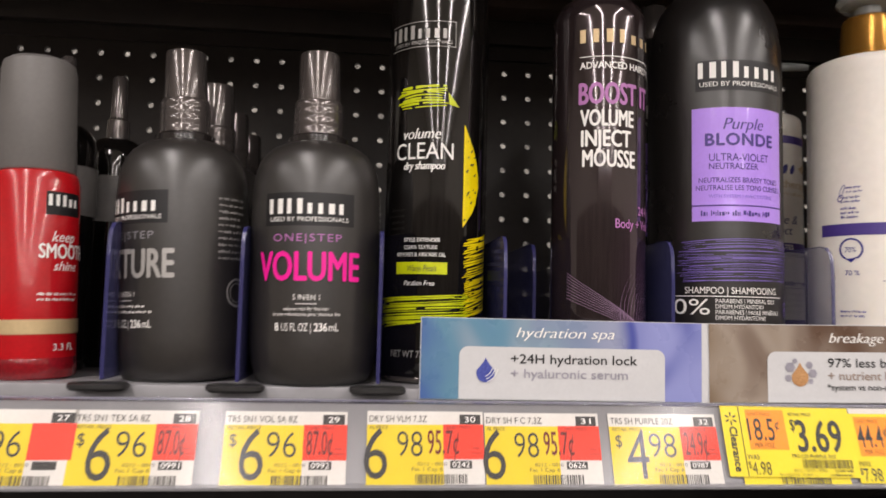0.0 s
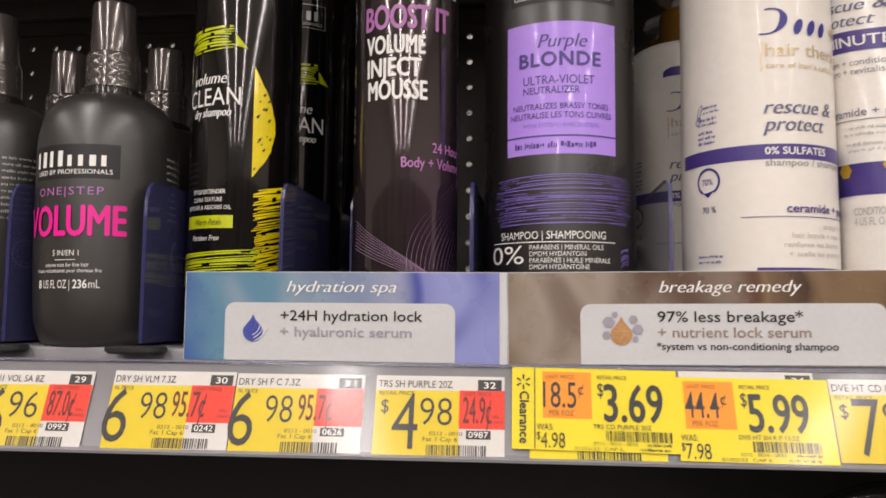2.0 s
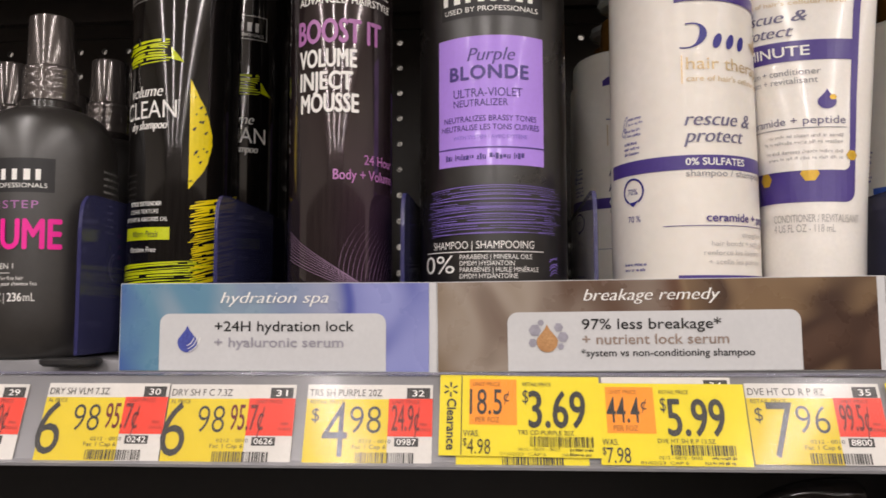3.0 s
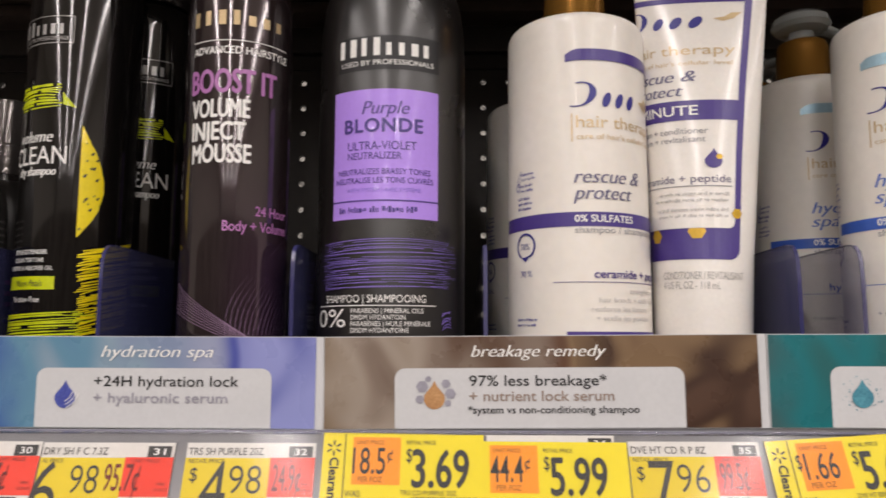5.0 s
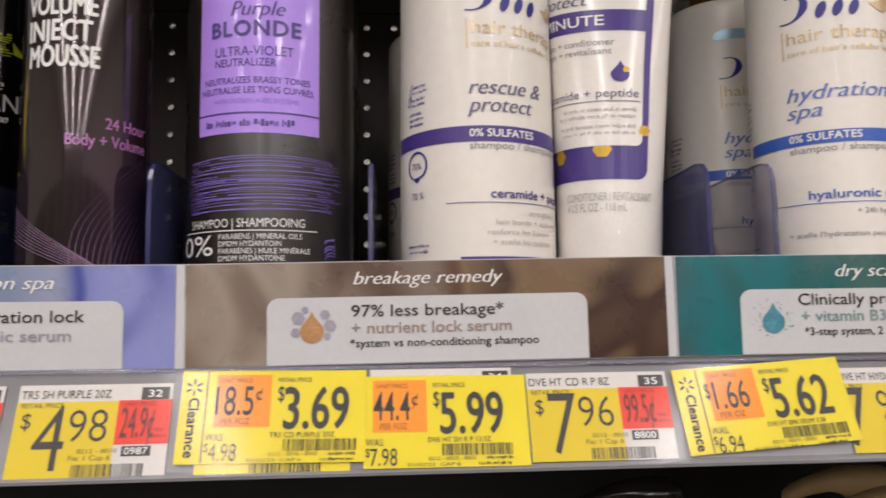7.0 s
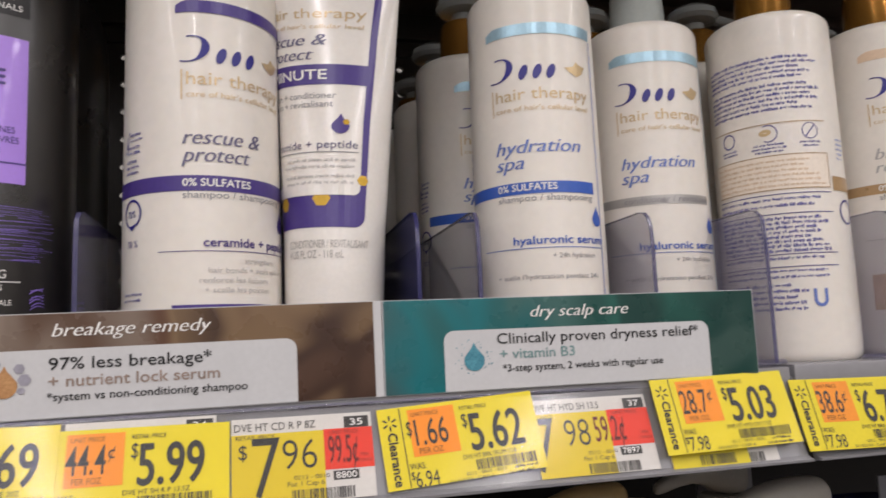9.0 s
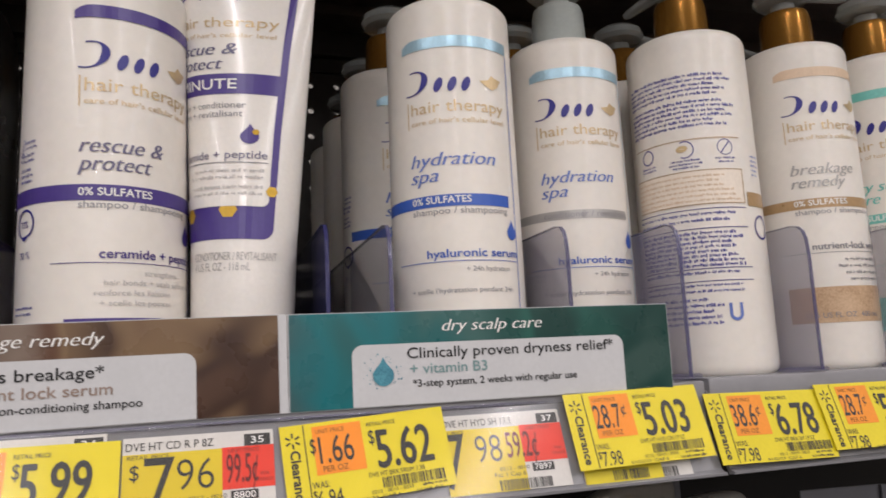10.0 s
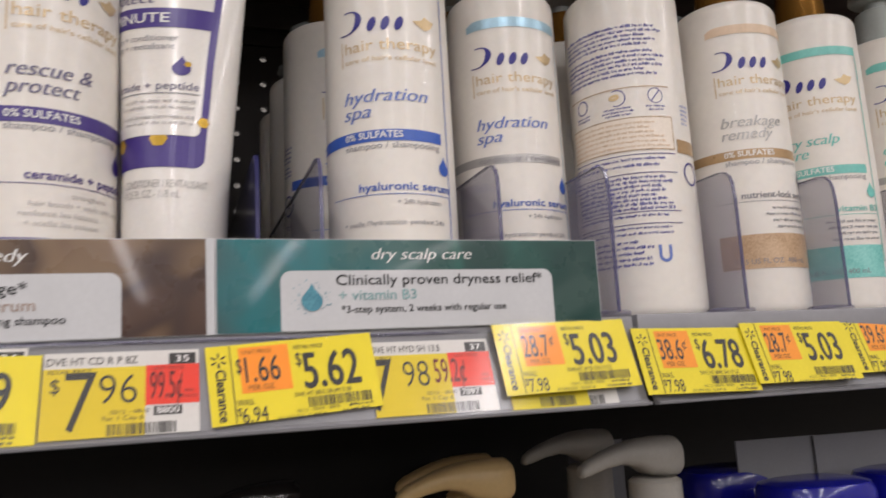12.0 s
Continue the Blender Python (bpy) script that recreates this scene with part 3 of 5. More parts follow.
def regular_tag(u, v, item, slot, dollars, cents, unit, code, w=53.5, dollar=True, dx=0.0):
    r = random.Random(slot + code)
    g = tag_thing(u, v, 0, "white, yellow and red shelf price tag behind a clear cover", "shelf price tags", 0.0)
    sheet(g, w, 33, PAPER)
    ink("yellow_field", box(0, 35 + dx, 6.2, 33), DULL_YELLOW, g, lift=0.0001)
    ink("red_field", box(35 + dx, w, 6.0, 21.8), TAG_RED, g, lift=0.00012)
    if item:
        ink("item_name", T(item, 1.0, 5.0, 2.9, 31 if len(item) > 15 else 26.5), DARK_INK, g, lift=0.0002)
    ink("slot_box", box(w - 11, w - 1.2, 1.4, 5.9), DARK_INK, g, lift=0.00015)
    ink("slot_number", T(slot, w - 8.6, 5.0, 2.6, 5.0), WHITE_INK, g, lift=0.00025)
    d0 = 7.5 if dollar else -1.2
    if dollar:
        ink("dollar_sign", T("$", 2.6, 15.6, 5.4, 3.2), DARK_INK, g, lift=0.0002)
        ink("retail_word", T("RETAIL PRICE", 1.6, 8.3, 1.6, 14.5), DARK_INK, g, lift=0.0002)
    else:
        ink("retail_word", T("AL PRICE", 1.0, 8.3, 1.6, 8.6), DARK_INK, g, lift=0.0002)
    ink("dollars", T(dollars, d0, 30.4, 22.6, 10.6, bold=-0.004), DARK_INK, g, lift=0.0002)
    ink("cents", T(cents, d0 + (11.4 if dollar else 15.0), 20.6, 11.4, 13.2 if dollar else 11.6, bold=-0.010), DARK_INK, g, lift=0.0002)
    if unit:
        ink("unit_price", T(unit, (36.6 if dollar else 27.8) + dx, 19.4, 10.6, 11.5 if dollar else 14.4, heavy=0.00008), UNIT_INK, g, lift=0.0002)
        ink("unit_word", T("UNIT PRICE", w - 17.0, 8.2, 1.5, 11.5), UNIT_INK, g, lift=0.0002)
        ink("unit_note", [T("PER", w - 5.2, 17.4, 1.2, 3.2), T("OUNCE", w - 6.4, 19.6, 1.2, 5.6)], UNIT_INK, g, lift=0.0002)
    ink("code_box", box(38, 48, 22.4, 25.9), DARK_INK, g, lift=0.00015)
    if code.isdigit():
        ink("code", T(code, 39, 25.3, 2.4, 8), WHITE_INK, g, lift=0.00025)
    ink("shelf_note", [T("0212 - 0010", 23.0, 24.6, 1.5, 13.5), T("Fac 1 Cap 6", 20.5, 27.0, 1.7, 14.0)], DARK_INK, g, lift=0.0002)
    ink("barcode", barcode(22 * MM, 46 * MM, -32.6 * MM, -28.4 * MM, r), DARK_INK, g, lift=0.0002)
    return g


def clearance_tag(u, v, turn, w, unit, per, price, was, h=33.5, strip_on=True, lift=0.0006, item="", sleeve=False):
    r = random.Random(price + str(u))
    g = tag_thing(u, v, turn, "bright yellow clearance price tag with an orange unit box", "clearance tags", lift)
    sheet(g, w, h, TAG_YELLOW)
    o = 9.4 if strip_on else 0.2
    if strip_on:
        rays = []
        for k in range(6):
            a = radians(30 + 60 * k)
            cc, s = math.cos(a), math.sin(a)
            rays.append(poly_mesh([((4.6 + 1.1 * cc - 0.3 * s) * MM, (-6.2 + 1.1 * s + 0.3 * cc) * MM), ((4.6 + 1.1 * cc + 0.3 * s) * MM, (-6.2 + 1.1 * s - 0.3 * cc) * MM),
                                   ((4.6 + 3.1 * cc + 0.4 * s) * MM, (-6.2 + 3.1 * s - 0.4 * cc) * MM), ((4.6 + 3.1 * cc - 0.4 * s) * MM, (-6.2 + 3.1 * s + 0.4 * cc) * MM)]))
        ink("sunburst_mark", rays, DARK_INK, g, lift=0.0002)
        ink("clearance_word", T("Clearance", 3.2, 10.2, 3.6, 21.0, turn=-90, heavy=0.00015), DARK_INK, g, lift=0.0002)
        ink("rule", box(9.0, 9.4, 0.3, h - 0.3), DARK_INK, g, lift=0.0002)
    ink("orange_field", box(o + 3.0, o + 22.8, 1.6, 20.8), TAG_ORANGE, g, lift=0.0001)
    ink("unit_word", T("UNIT PRICE", o + 4.4, 4.6, 1.7, 11.5), TAN_TYPE, g, lift=0.0002)
    ink("unit_price", cents_text(o + 3.2, 16.4, 10.4, 16.8, unit), DARK_INK, g, lift=0.0002)
    if per:
        ink("per_unit", T(per, o + 5.6, 19.8, 2.2, 10.0), TAN_TYPE, g, lift=0.0002)
    ink("retail_word", T("RETAIL PRICE", o + 25.2, 4.4, 1.6, 12.0), DARK_INK, g, lift=0.0002)
    ink("dollar_sign", T("$", o + 25.2, 11.4, 5.4, 2.4), DARK_INK, g, lift=0.0002)
    ink("price", T(price, o + 27.8, 21.4, 14.8, 23.0, heavy=0.00030), DARK_INK, g, lift=0.0002)
    ink("was_word", T("WAS:", o + 0.6, 25.6, 2.5, 6.6), DARK_INK, g, lift=0.0002)
    ink("was_price", [T("$", o + 0.5, 29.4, 3.0, 1.6), T(was[1:], o + 2.2, 32.6, 6.0, 9.6)], DARK_INK, g, lift=0.0002)
    if item:
        ink("item_name", T(item, o + 23.0, 24.6, 1.8, 23.0), DARK_INK, g, lift=0.0002)
    ink("shelf_note", [T("0212 - 0010 - 0033", o + 23.0, 31.0, 1.25, 17.0), T("01/02/23  CAP 6", o + 15.5, 33.0, 1.2, 19.0), T("NA", o + 41.0, 33.0, 1.2, 2.6)], DARK_INK, g, lift=0.0002)
    ink("small_print", small_print((o + 44) * MM, (o + 55) * MM, -31.0 * MM, 2, 1.2 * MM, 1.9 * MM, r), DARK_INK, g, lift=0.0002)
    ink("barcode", barcode((o + 28) * MM, (o + 54) * MM, -29.4 * MM, -25.2 * MM, r), DARK_INK, g, lift=0.0002)
    if sleeve:
        film = part("sleeve", slab(-0.0006, w * MM + 0.0012, -0.0007, -0.0005, -h * MM - 0.0004, 0.0003), COVER, g, "clear glossy sleeve", smooth=False)
        film.visible_shadow = False
    return g


def under_tag(u, v, w, h, paper, r):
    """A tag of which only the lower edge shows below the one on top."""
    g = tag_thing(u, v, 0, "older price tag mostly hidden under a newer one", "older tags", 0.0003)
    sheet(g, w, h, paper)
    ink("barcode", barcode(w * 0.35 * MM, w * 0.8 * MM, -(h - 0.6) * MM, -(h - 5) * MM, r), DARK_INK, g, lift=0.0002)
    return g


UNIT_INK = mat("dark_red_type", "6b1d18", 0.45, vary=0.1)
TAN_TYPE = mat("brown_type", "7a4a10", 0.45, vary=0.1)
regular_tag(-345, -0.6, "", "27", "6", "96", "", "----", dollar=True)
regular_tag(-293, -0.6, "TRS SN1 TEX SA 8Z", "28", "6", "96", "87.0" + CENT, "0991", w=53)
regular_tag(-228.5, -0.6, "TRS SN1 VOL SA 8Z", "29", "6", "96", "87.0" + CENT, "0992", w=54.5)
regular_tag(-165, 0.0, "DRY SH VLM 7.3Z", "30", "6", "98", "95.7" + CENT, "0242", dollar=False, w=53.8)
regular_tag(-110.6, -0.4, "DRY SH F C 7.3Z", "31", "6", "98", "95.7" + CENT, "0626", dollar=False, w=55)
regular_tag(-50.6, -0.3, "TRS SH PURPLE 20Z", "32", "4", "98", "24.9" + CENT, "0987", w=53.6)
regular_tag(74, 3.6, "", "34", "6", "98", "", "----", w=53.2)
regular_tag(132.7, 0.9, "DVE HT CD R P 8Z", "35", "7", "96", "99.5" + CENT, "8800", w=54.3)
regular_tag(255.5, 0.9, "DVE HT HYD SH 13.5", "37", "7", "98", "59.2" + CENT, "7897", dollar=False, w=55)
regular_tag(316.5, -0.2, "", "38", "7", "98", "", "----", w=54)
under_tag(13, -1.0, 54, 32.8, TAG_YELLOW, random.Random(3))
clearance_tag(6.2, 3.8, -0.6, 66.5, "18.5" + CENT, "PER FOZ", "3.69", "$4.98", lift=0.0011, item="TRS CD PURPLE 20Z")
clearance_tag(71.9, 0.6, -0.3, 60.2, "44.4" + CENT, "PER FOZ", "5.99", "$7.98", strip_on=False, lift=0.0007, item="DVE HT SH R P 13.5Z")
clearance_tag(189.2, 0.8, 3.7, 67.6, "$1.66", "PER OZ", "5.62", "$6.94", h=32.5, lift=0.0012, item="DVE HT BRK SRUM 3.38")
under_tag(317, 0.0, 38, 33, TAG_YELLOW, random.Random(5))
clearance_tag(312.5, 5.6, 1.0, 69, "28.7" + CENT, "PER OZ", "5.03", "$7.98", lift=0.0044, item="DVE HT HYD CN 17.5Z", sleeve=True)
clearance_tag(385.6, 2.2, -1.2, 66, "38.6" + CENT, "PER OZ", "6.78", "$7.98", h=33.5, lift=0.0032, item="DVE HT BRK SH 17.5Z")
clearance_tag(450.0, 2.6, -0.6, 68, "28.7" + CENT, "PER OZ", "5.03", "$7.98", h=32.5, lift=0.0046)
clearance_tag(518.4, 5.0, -0.4, 68, "39.6" + CENT, "PER OZ", "5.03", "$7.98", h=32.5, lift=0.0042)


def cover(u0, u1):
    g = thing("tag_cover", RAIL, "clear glossy plastic cover over the price tags", "tag cover", "tag covers")
    pts = [(-0.0019, -0.0343), (-0.0022, -0.0338), (-0.0022, 0.0032), (-0.0010, 0.0044), (-0.0008, 0.0041), (-0.0019, 0.0030)]
    bm = extrude_outline(pts, (u1 - u0) * MM, axis="x")
    bmesh.ops.translate(bm, vec=(u0 * MM, 0, 0), verts=bm.verts)
    ob = part("sheet", bm, COVER, g, smooth=False)
    ob.visible_shadow = False
    part("hinge_bead", slab(u0 * MM, u1 * MM, -0.0012, -0.0007, 0.0042, 0.0050, 0.0002), CLEAR_FIN, g, "thin clear hinge along the top")
    return g


cover(-800, 384)

# ---- dividers between the rows of bottles ----
def divider(x, y0, back, smoke=False, lean=0.0):
    g = thing("shelf_divider", pose(x, y0, SHELF, 0, lean, 0), "smoky violet plastic divider with a black foot" if smoke else "clear violet-tinted plastic divider on a clear foot", "divider", "shelf dividers")
    pts = [(back, 0.002), (back, 0.0755), (0.010, 0.0765), (0.0055, 0.0755), (0.0022, 0.0725), (0.0006, 0.068), (0.0, 0.060), (0.0, 0.002)]
    bm = extrude_outline(pts, 0.0016, axis="x")
    bmesh.ops.translate(bm, vec=(-0.0008, 0, 0), verts=bm.verts)
    part("fin", bm, FIN if smoke else CLEAR_FIN, g, smooth=False)
    edge = extrude_outline([(-0.0003, 0.002), (-0.0003, 0.0600), (0.0004, 0.0684), (0.0021, 0.0728), (0.0056, 0.0758), (0.0110, 0.0768), (back, 0.0758),
                            (back, 0.0755), (0.0104, 0.0764), (0.0060, 0.0753), (0.0025, 0.0724), (0.0009, 0.068), (0.0003, 0.060), (0.0003, 0.002)], 0.0018, axis="x")
    bmesh.ops.translate(edge, vec=(-0.0009, 0, 0), verts=edge.verts)
    part("front_edge", edge, FIN_EDGE if smoke else CLEAR_EDGE, g, "rounded front edge", smooth=False)
    base = lathe([(-0.0024, 0.0120, 0.0060), (-0.0012, 0.0134, 0.0074), (0.0004, 0.0134, 0.0074), (0.0010, 0.0126, 0.0066)], 32, 3.0)
    bmesh.ops.translate(base, vec=(0, -0.0035, 0.0) if smoke and y0 < 0 else (0, 0.0130, 0.0024), verts=base.verts)
    part("foot", base, BLACK_BASE if smoke else CLEAR_FIN, g, "black rounded foot" if smoke else "clear flat foot")
    return g


FIN = mat("smoky_violet_plastic", (0.060, 0.062, 0.160), 0.14, vary=0.08, alpha=0.68, coat=0.3)
for fx in (-0.288, -0.2265, -0.1605, -0.0985, -0.0120, 0.0740, 0.2110, 0.2385, 0.3235, 0.3800, 0.4560, 0.5240, 0.6000):
    divider(fx, 0.0 if -0.14 < fx < 0.372 else -0.006, 0.34, smoke=fx < 0.05 or 0.20 < fx < 0.22)

divider(-0.0752, 0.040, 0.30, smoke=True)

# ---- bottles ----
def plain_mark(x0, x1, z0, z1, n):
    """A maker's name as a row of n plain upright bars, the first half taller."""
    r = random.Random(n)
    out, pitch = [], (x1 - x0) / n
    for k in range(n):
        a = x0 + pitch * k
        tall = (z1 - z0) * (1.0 if k < n / 2 else 0.70)
        out.append(rect_mesh(a, a + pitch * (0.40 + 0.16 * r.random()), z0, z0 + tall))
    return out


def slanted_loop(cx, cz, rx, rz, line, slant, n=18):
    """A thin open oval leaning to one side."""
    co, faces = [], []
    for i in range(n + 1):
        a = 2 * math.pi * i / n
        for fx, fz in ((rx, rz), (rx - line, rz - line)):
            co.append((cx + fx * math.cos(a) + slant * fz * math.sin(a), cz + fz * math.sin(a)))
    for i in range(n):
        faces.append((2 * i, 2 * i + 2, 2 * i + 3, 2 * i + 1))
    return np.array(co), faces


def swash(x, z, w, h):
    """A maker's mark as plain shapes: a slanted crescent followed by three leaning ovals."""
    co, faces, n = [], [], 24
    for i in range(n + 1):
        a = radians(-108 + 216 * i / n)
        c, q = math.cos(a), math.sin(a)
        for rx, rz in ((0.25, 0.50), (0.25 - 0.085 * (0.25 + max(c, 0)), 0.50 - 0.05)):
            co.append((x + 0.10 * w + rx * w * c + 0.25 * rz * h * q, z + 0.5 * h + rz * h * q))
    for i in range(n):
        faces.append((2 * i, 2 * i + 1, 2 * i + 3, 2 * i + 2))
    out = [(np.array(co), faces)]
    for f in (0.50, 0.70, 0.90):
        pts = [(0.062 * w * math.cos(2 * math.pi * i / 16), 0.30 * h * math.sin(2 * math.pi * i / 16)) for i in range(16)]
        out.append(poly_mesh([(x + f * w + px + 0.3 * pz, z + 0.30 * h + pz) for px, pz in pts]))
    return out


def spray_bottle(x, y, turn, word, word_ink, accent, lean=0.0):
    """A round-shouldered black spray bottle with a smoky over-cap."""
    label = "black satin plastic hair spray bottle with a glossy smoke-grey cap"
    g = thing("spray_bottle", pose(x, y, SHELF, 0, lean, 0), label, "bottle", "black spray bottles")
    prof = foot(0, 0.022, 0.0255, 0.0321) + [(0.045, 0.0327, 0.0327), (0.075, 0.0327, 0.0327)] + [(0.094, 0.0325, 0.0325), (0.101, 0.0319, 0.0319), (0.107, 0.0307, 0.0307), (0.112, 0.0287, 0.0287), (0.1160, 0.0258, 0.0258), (0.1190, 0.0219, 0.0219), (0.1210, 0.0175, 0.0175), (0.1222, 0.0130, 0.0130), (0.1230, 0.0110, 0.0110)]
    part("body", lathe(prof, 72), BLACK_SATIN, g)
    part("collar", lathe([(0.1215, 0.0152, 0.0152), (0.1248, 0.0152, 0.0152), (0.1258, 0.0140, 0.0140)], 40), BLACK_GLOSS, g)
    part("lower_cap", lathe([(0.1255, 0.0122, 0.0122), (0.1262, 0.0128, 0.0128), (0.1290, 0.0128, 0.0128), (0.1298, 0.01255, 0.01255), (0.1310, 0.0128, 0.0128), (0.1338, 0.0128, 0.0128), (0.1346, 0.01255, 0.01255), (0.1358, 0.0128, 0.0128), (0.1386, 0.0127, 0.0127), (0.1394, 0.01245, 0.01245), (0.1406, 0.0127, 0.0127), (0.1428, 0.0126, 0.0126), (0.1438, 0.0121, 0.0121), (0.1441, 0.0114, 0.0114)], 48), SMOKE_GREY, g, "ribbed smoke-grey lower cap")
    part("upper_cap", lathe([(0.1439, 0.0110, 0.0110), (0.1470, 0.0110, 0.0110), (0.1680, 0.0105, 0.0105), (0.1697, 0.0101, 0.0101), (0.1704, 0.0090, 0.0090)], 48), SMOKE_GREY, g)
    if word is None:
        return g
    s = Round(prof, turn)
    r = random.Random(word)
    m = -1.7
    ink("maker_panel", rect_mesh((m - 23) * MM, (m + 23) * MM, 0.0765, 0.0925), BLACK_INK, g, s, 0.00012)
    ink("maker_mark", plain_mark((m - 20.5) * MM, (m + 20) * MM, 0.0822, 0.0895, 8), WHITE_INK, g, s, 0.0003)
    ink("maker_line", type_mesh("USED BY PROFESSIONALS", (m - 19.5) * MM, 0.0786, 0.0021, 0.0395), WHITE_INK, g, s, 0.0003)
    ink("step_word", type_mesh("ONE|STEP", (m - 17.5) * MM, 0.0690, 0.0036, 0.034, space=1.2), accent, g, s, 0.0003)
    ink("name_word", type_mesh(word, (m - 26.0) * MM, 0.0505, 0.0134, 0.0524, heavy=0.00045), word_ink, g, s, 0.0004)
    ink("lettering", type_mesh("5 IN/EN 1", (m - 6.5) * MM, 0.0412, 0.0025, 0.013), WHITE_INK, g, s, 0.0003)
    ink("rule", rect_mesh((m - 5) * MM, (m + 5) * MM, 0.0392, 0.0395), WHITE_INK, g, s, 0.0003)
    ink("claim_lettering", [type_mesh("volume mist for fine hair", (m - 11) * MM, 0.0362, 0.0017, 0.022), type_mesh("brume volumisante pour cheveux fins", (m - 16.5) * MM, 0.0336, 0.0017, 0.033)] if word == "VOLUME" else small_print((m - 17) * MM, (m + 17) * MM, 0.0360, 2, 0.0013, 0.0026, r, "c"), WHITE_INK, g, s, 0.0003)
    ink("volume_lettering", [type_mesh("8", (m - 15.5) * MM, 0.0265, 0.0037, 0.002, heavy=0.00012), type_mesh("US FL OZ |", (m - 12) * MM, 0.0265, 0.0037, 0.0145),
                             type_mesh("236", (m + 4) * MM, 0.0265, 0.0037, 0.0062, heavy=0.00012), type_mesh("mL", (m + 11) * MM, 0.0265, 0.0037, 0.0048)], WHITE_INK, g, s, 0.0003)
    side = small_print(46 * MM, 66 * MM, 0.0890, 10, 0.0015, 0.0033, r)
    ink("side_print", side, SILVER_INK, g, s, 0.0003)
    ink("side_mark", [ring(0.058, 0.043, 0.0062, 0.0072), ring(0.058, 0.043, 0.0045, 0.0049)], SILVER_INK, g, s, 0.0003)
    return g


spray_bottle(-0.1932, 0.0217, 0, "VOLUME", PINK_INK, MAUVE_INK, lean=-0.8)
spray_bottle(-0.2604, 0.0300, -37, "TEXTURE", SILVER_INK, GREY_INK, lean=-2.0)
for bx, by in ((-0.2620, 0.090), (-0.2010, 0.090), (-0.2640, 0.157), (-0.2030, 0.158), (-0.265, 0.225), (-0.204, 0.226)):
    spray_bottle(bx, by, 0, "VOLUME" if bx > -0.23 and by < 0.1 else None, PINK_INK, MAUVE_INK)


def red_bottle(x, y):
    g = thing("serum_bottle", pose(x, y, SHELF, 0, -2.0, 0), "glossy red plastic serum bottle with a tall grey cap", "bottle")
    prof = [(0, 0.0188, 0.0188), (0.0015, 0.0199, 0.0199), (0.006, 0.0202, 0.0202), (0.096, 0.0202, 0.0202), (0.1005, 0.0190, 0.0190), (0.1020, 0.0165, 0.0165)]
    part("body", lathe(prof, 64), RED, g)
    part("clear_base", lathe([(0.0005, 0.0200, 0.0200), (0.0012, 0.02045, 0.02045), (0.0095, 0.02045, 0.02045), (0.0100, 0.0203, 0.0203)], 64), RED_CLEAR, g, "darker red clear base")
    part("cap", lathe([(0.1015, 0.0176, 0.0176), (0.1025, 0.0181, 0.0181), (0.1530, 0.0174, 0.0174), (0.1572, 0.0165, 0.0165), (0.1590, 0.0140, 0.0140)], 64), GREY_CAP, g, "tall satin grey cap")
    s = Round(prof, 24)
    r = random.Random(8)
    ink("maker_panel", rect_mesh(0.004, 0.024, 0.0790, 0.0905), BLACK_INK, g, s, 0.0002)
    ink("maker_mark", plain_mark(0.005, 0.0225, 0.0835, 0.0890, 5), WHITE_INK, g, s, 0.0004)
    ink("lettering", [type_mesh("keep", 0.0070, 0.0660, 0.0050, 0.013, shear=0.3), type_mesh("SMOOTH", 0.0015, 0.0580, 0.0068, 0.028, heavy=0.0002), type_mesh("shine", 0.0080, 0.0520, 0.0045, 0.014, shear=0.3)], WHITE_INK, g, s, 0.0003)
    ink("small_print", small_print(0.0010, 0.026, 0.0400, 2, 0.0013, 0.0026, r), WHITE_INK, g, s, 0.0003)
    ink("gold_band", rect_mesh(-0.034, 0.034, 0.0215, 0.0285), GOLD_INK, g, s, 0.0003)
    ink("volume_lettering", type_mesh("3.3 FL", 0.009, 0.0135, 0.0032, 0.012), WHITE_INK, g, s, 0.0003)
    return g


red_bottle(-0.3310, 0.0220)
for bx, by in ((-0.3400, 0.066), (-0.3225, 0.101)):
    g = thing("dark_bottle", pose(bx, by, SHELF), "glossy black bottle with a smoke-grey cap behind the red one", "bottle", "dark bottles")
    pr = foot(0, 0.006, 0.016, 0.0185) + [(0.118, 0.0185, 0.0185)] + shoulder(0.120, 0.137, 0.0185, 0.0065)
    part("body", lathe(pr, 48), BLACK_CAN, g)
    part("label", lathe([(0.085, 0.0187, 0.0187), (0.112, 0.0187, 0.0187)], 48), GREY_CAP, g)
    part("cap", lathe([(0.136, 0.0072, 0.0072), (0.148, 0.0068, 0.0068), (0.150, 0.0052, 0.0052), (0.174, 0.0046, 0.0046), (0.176, 0.0034, 0.0034)], 40), SMOKE_GREY, g)


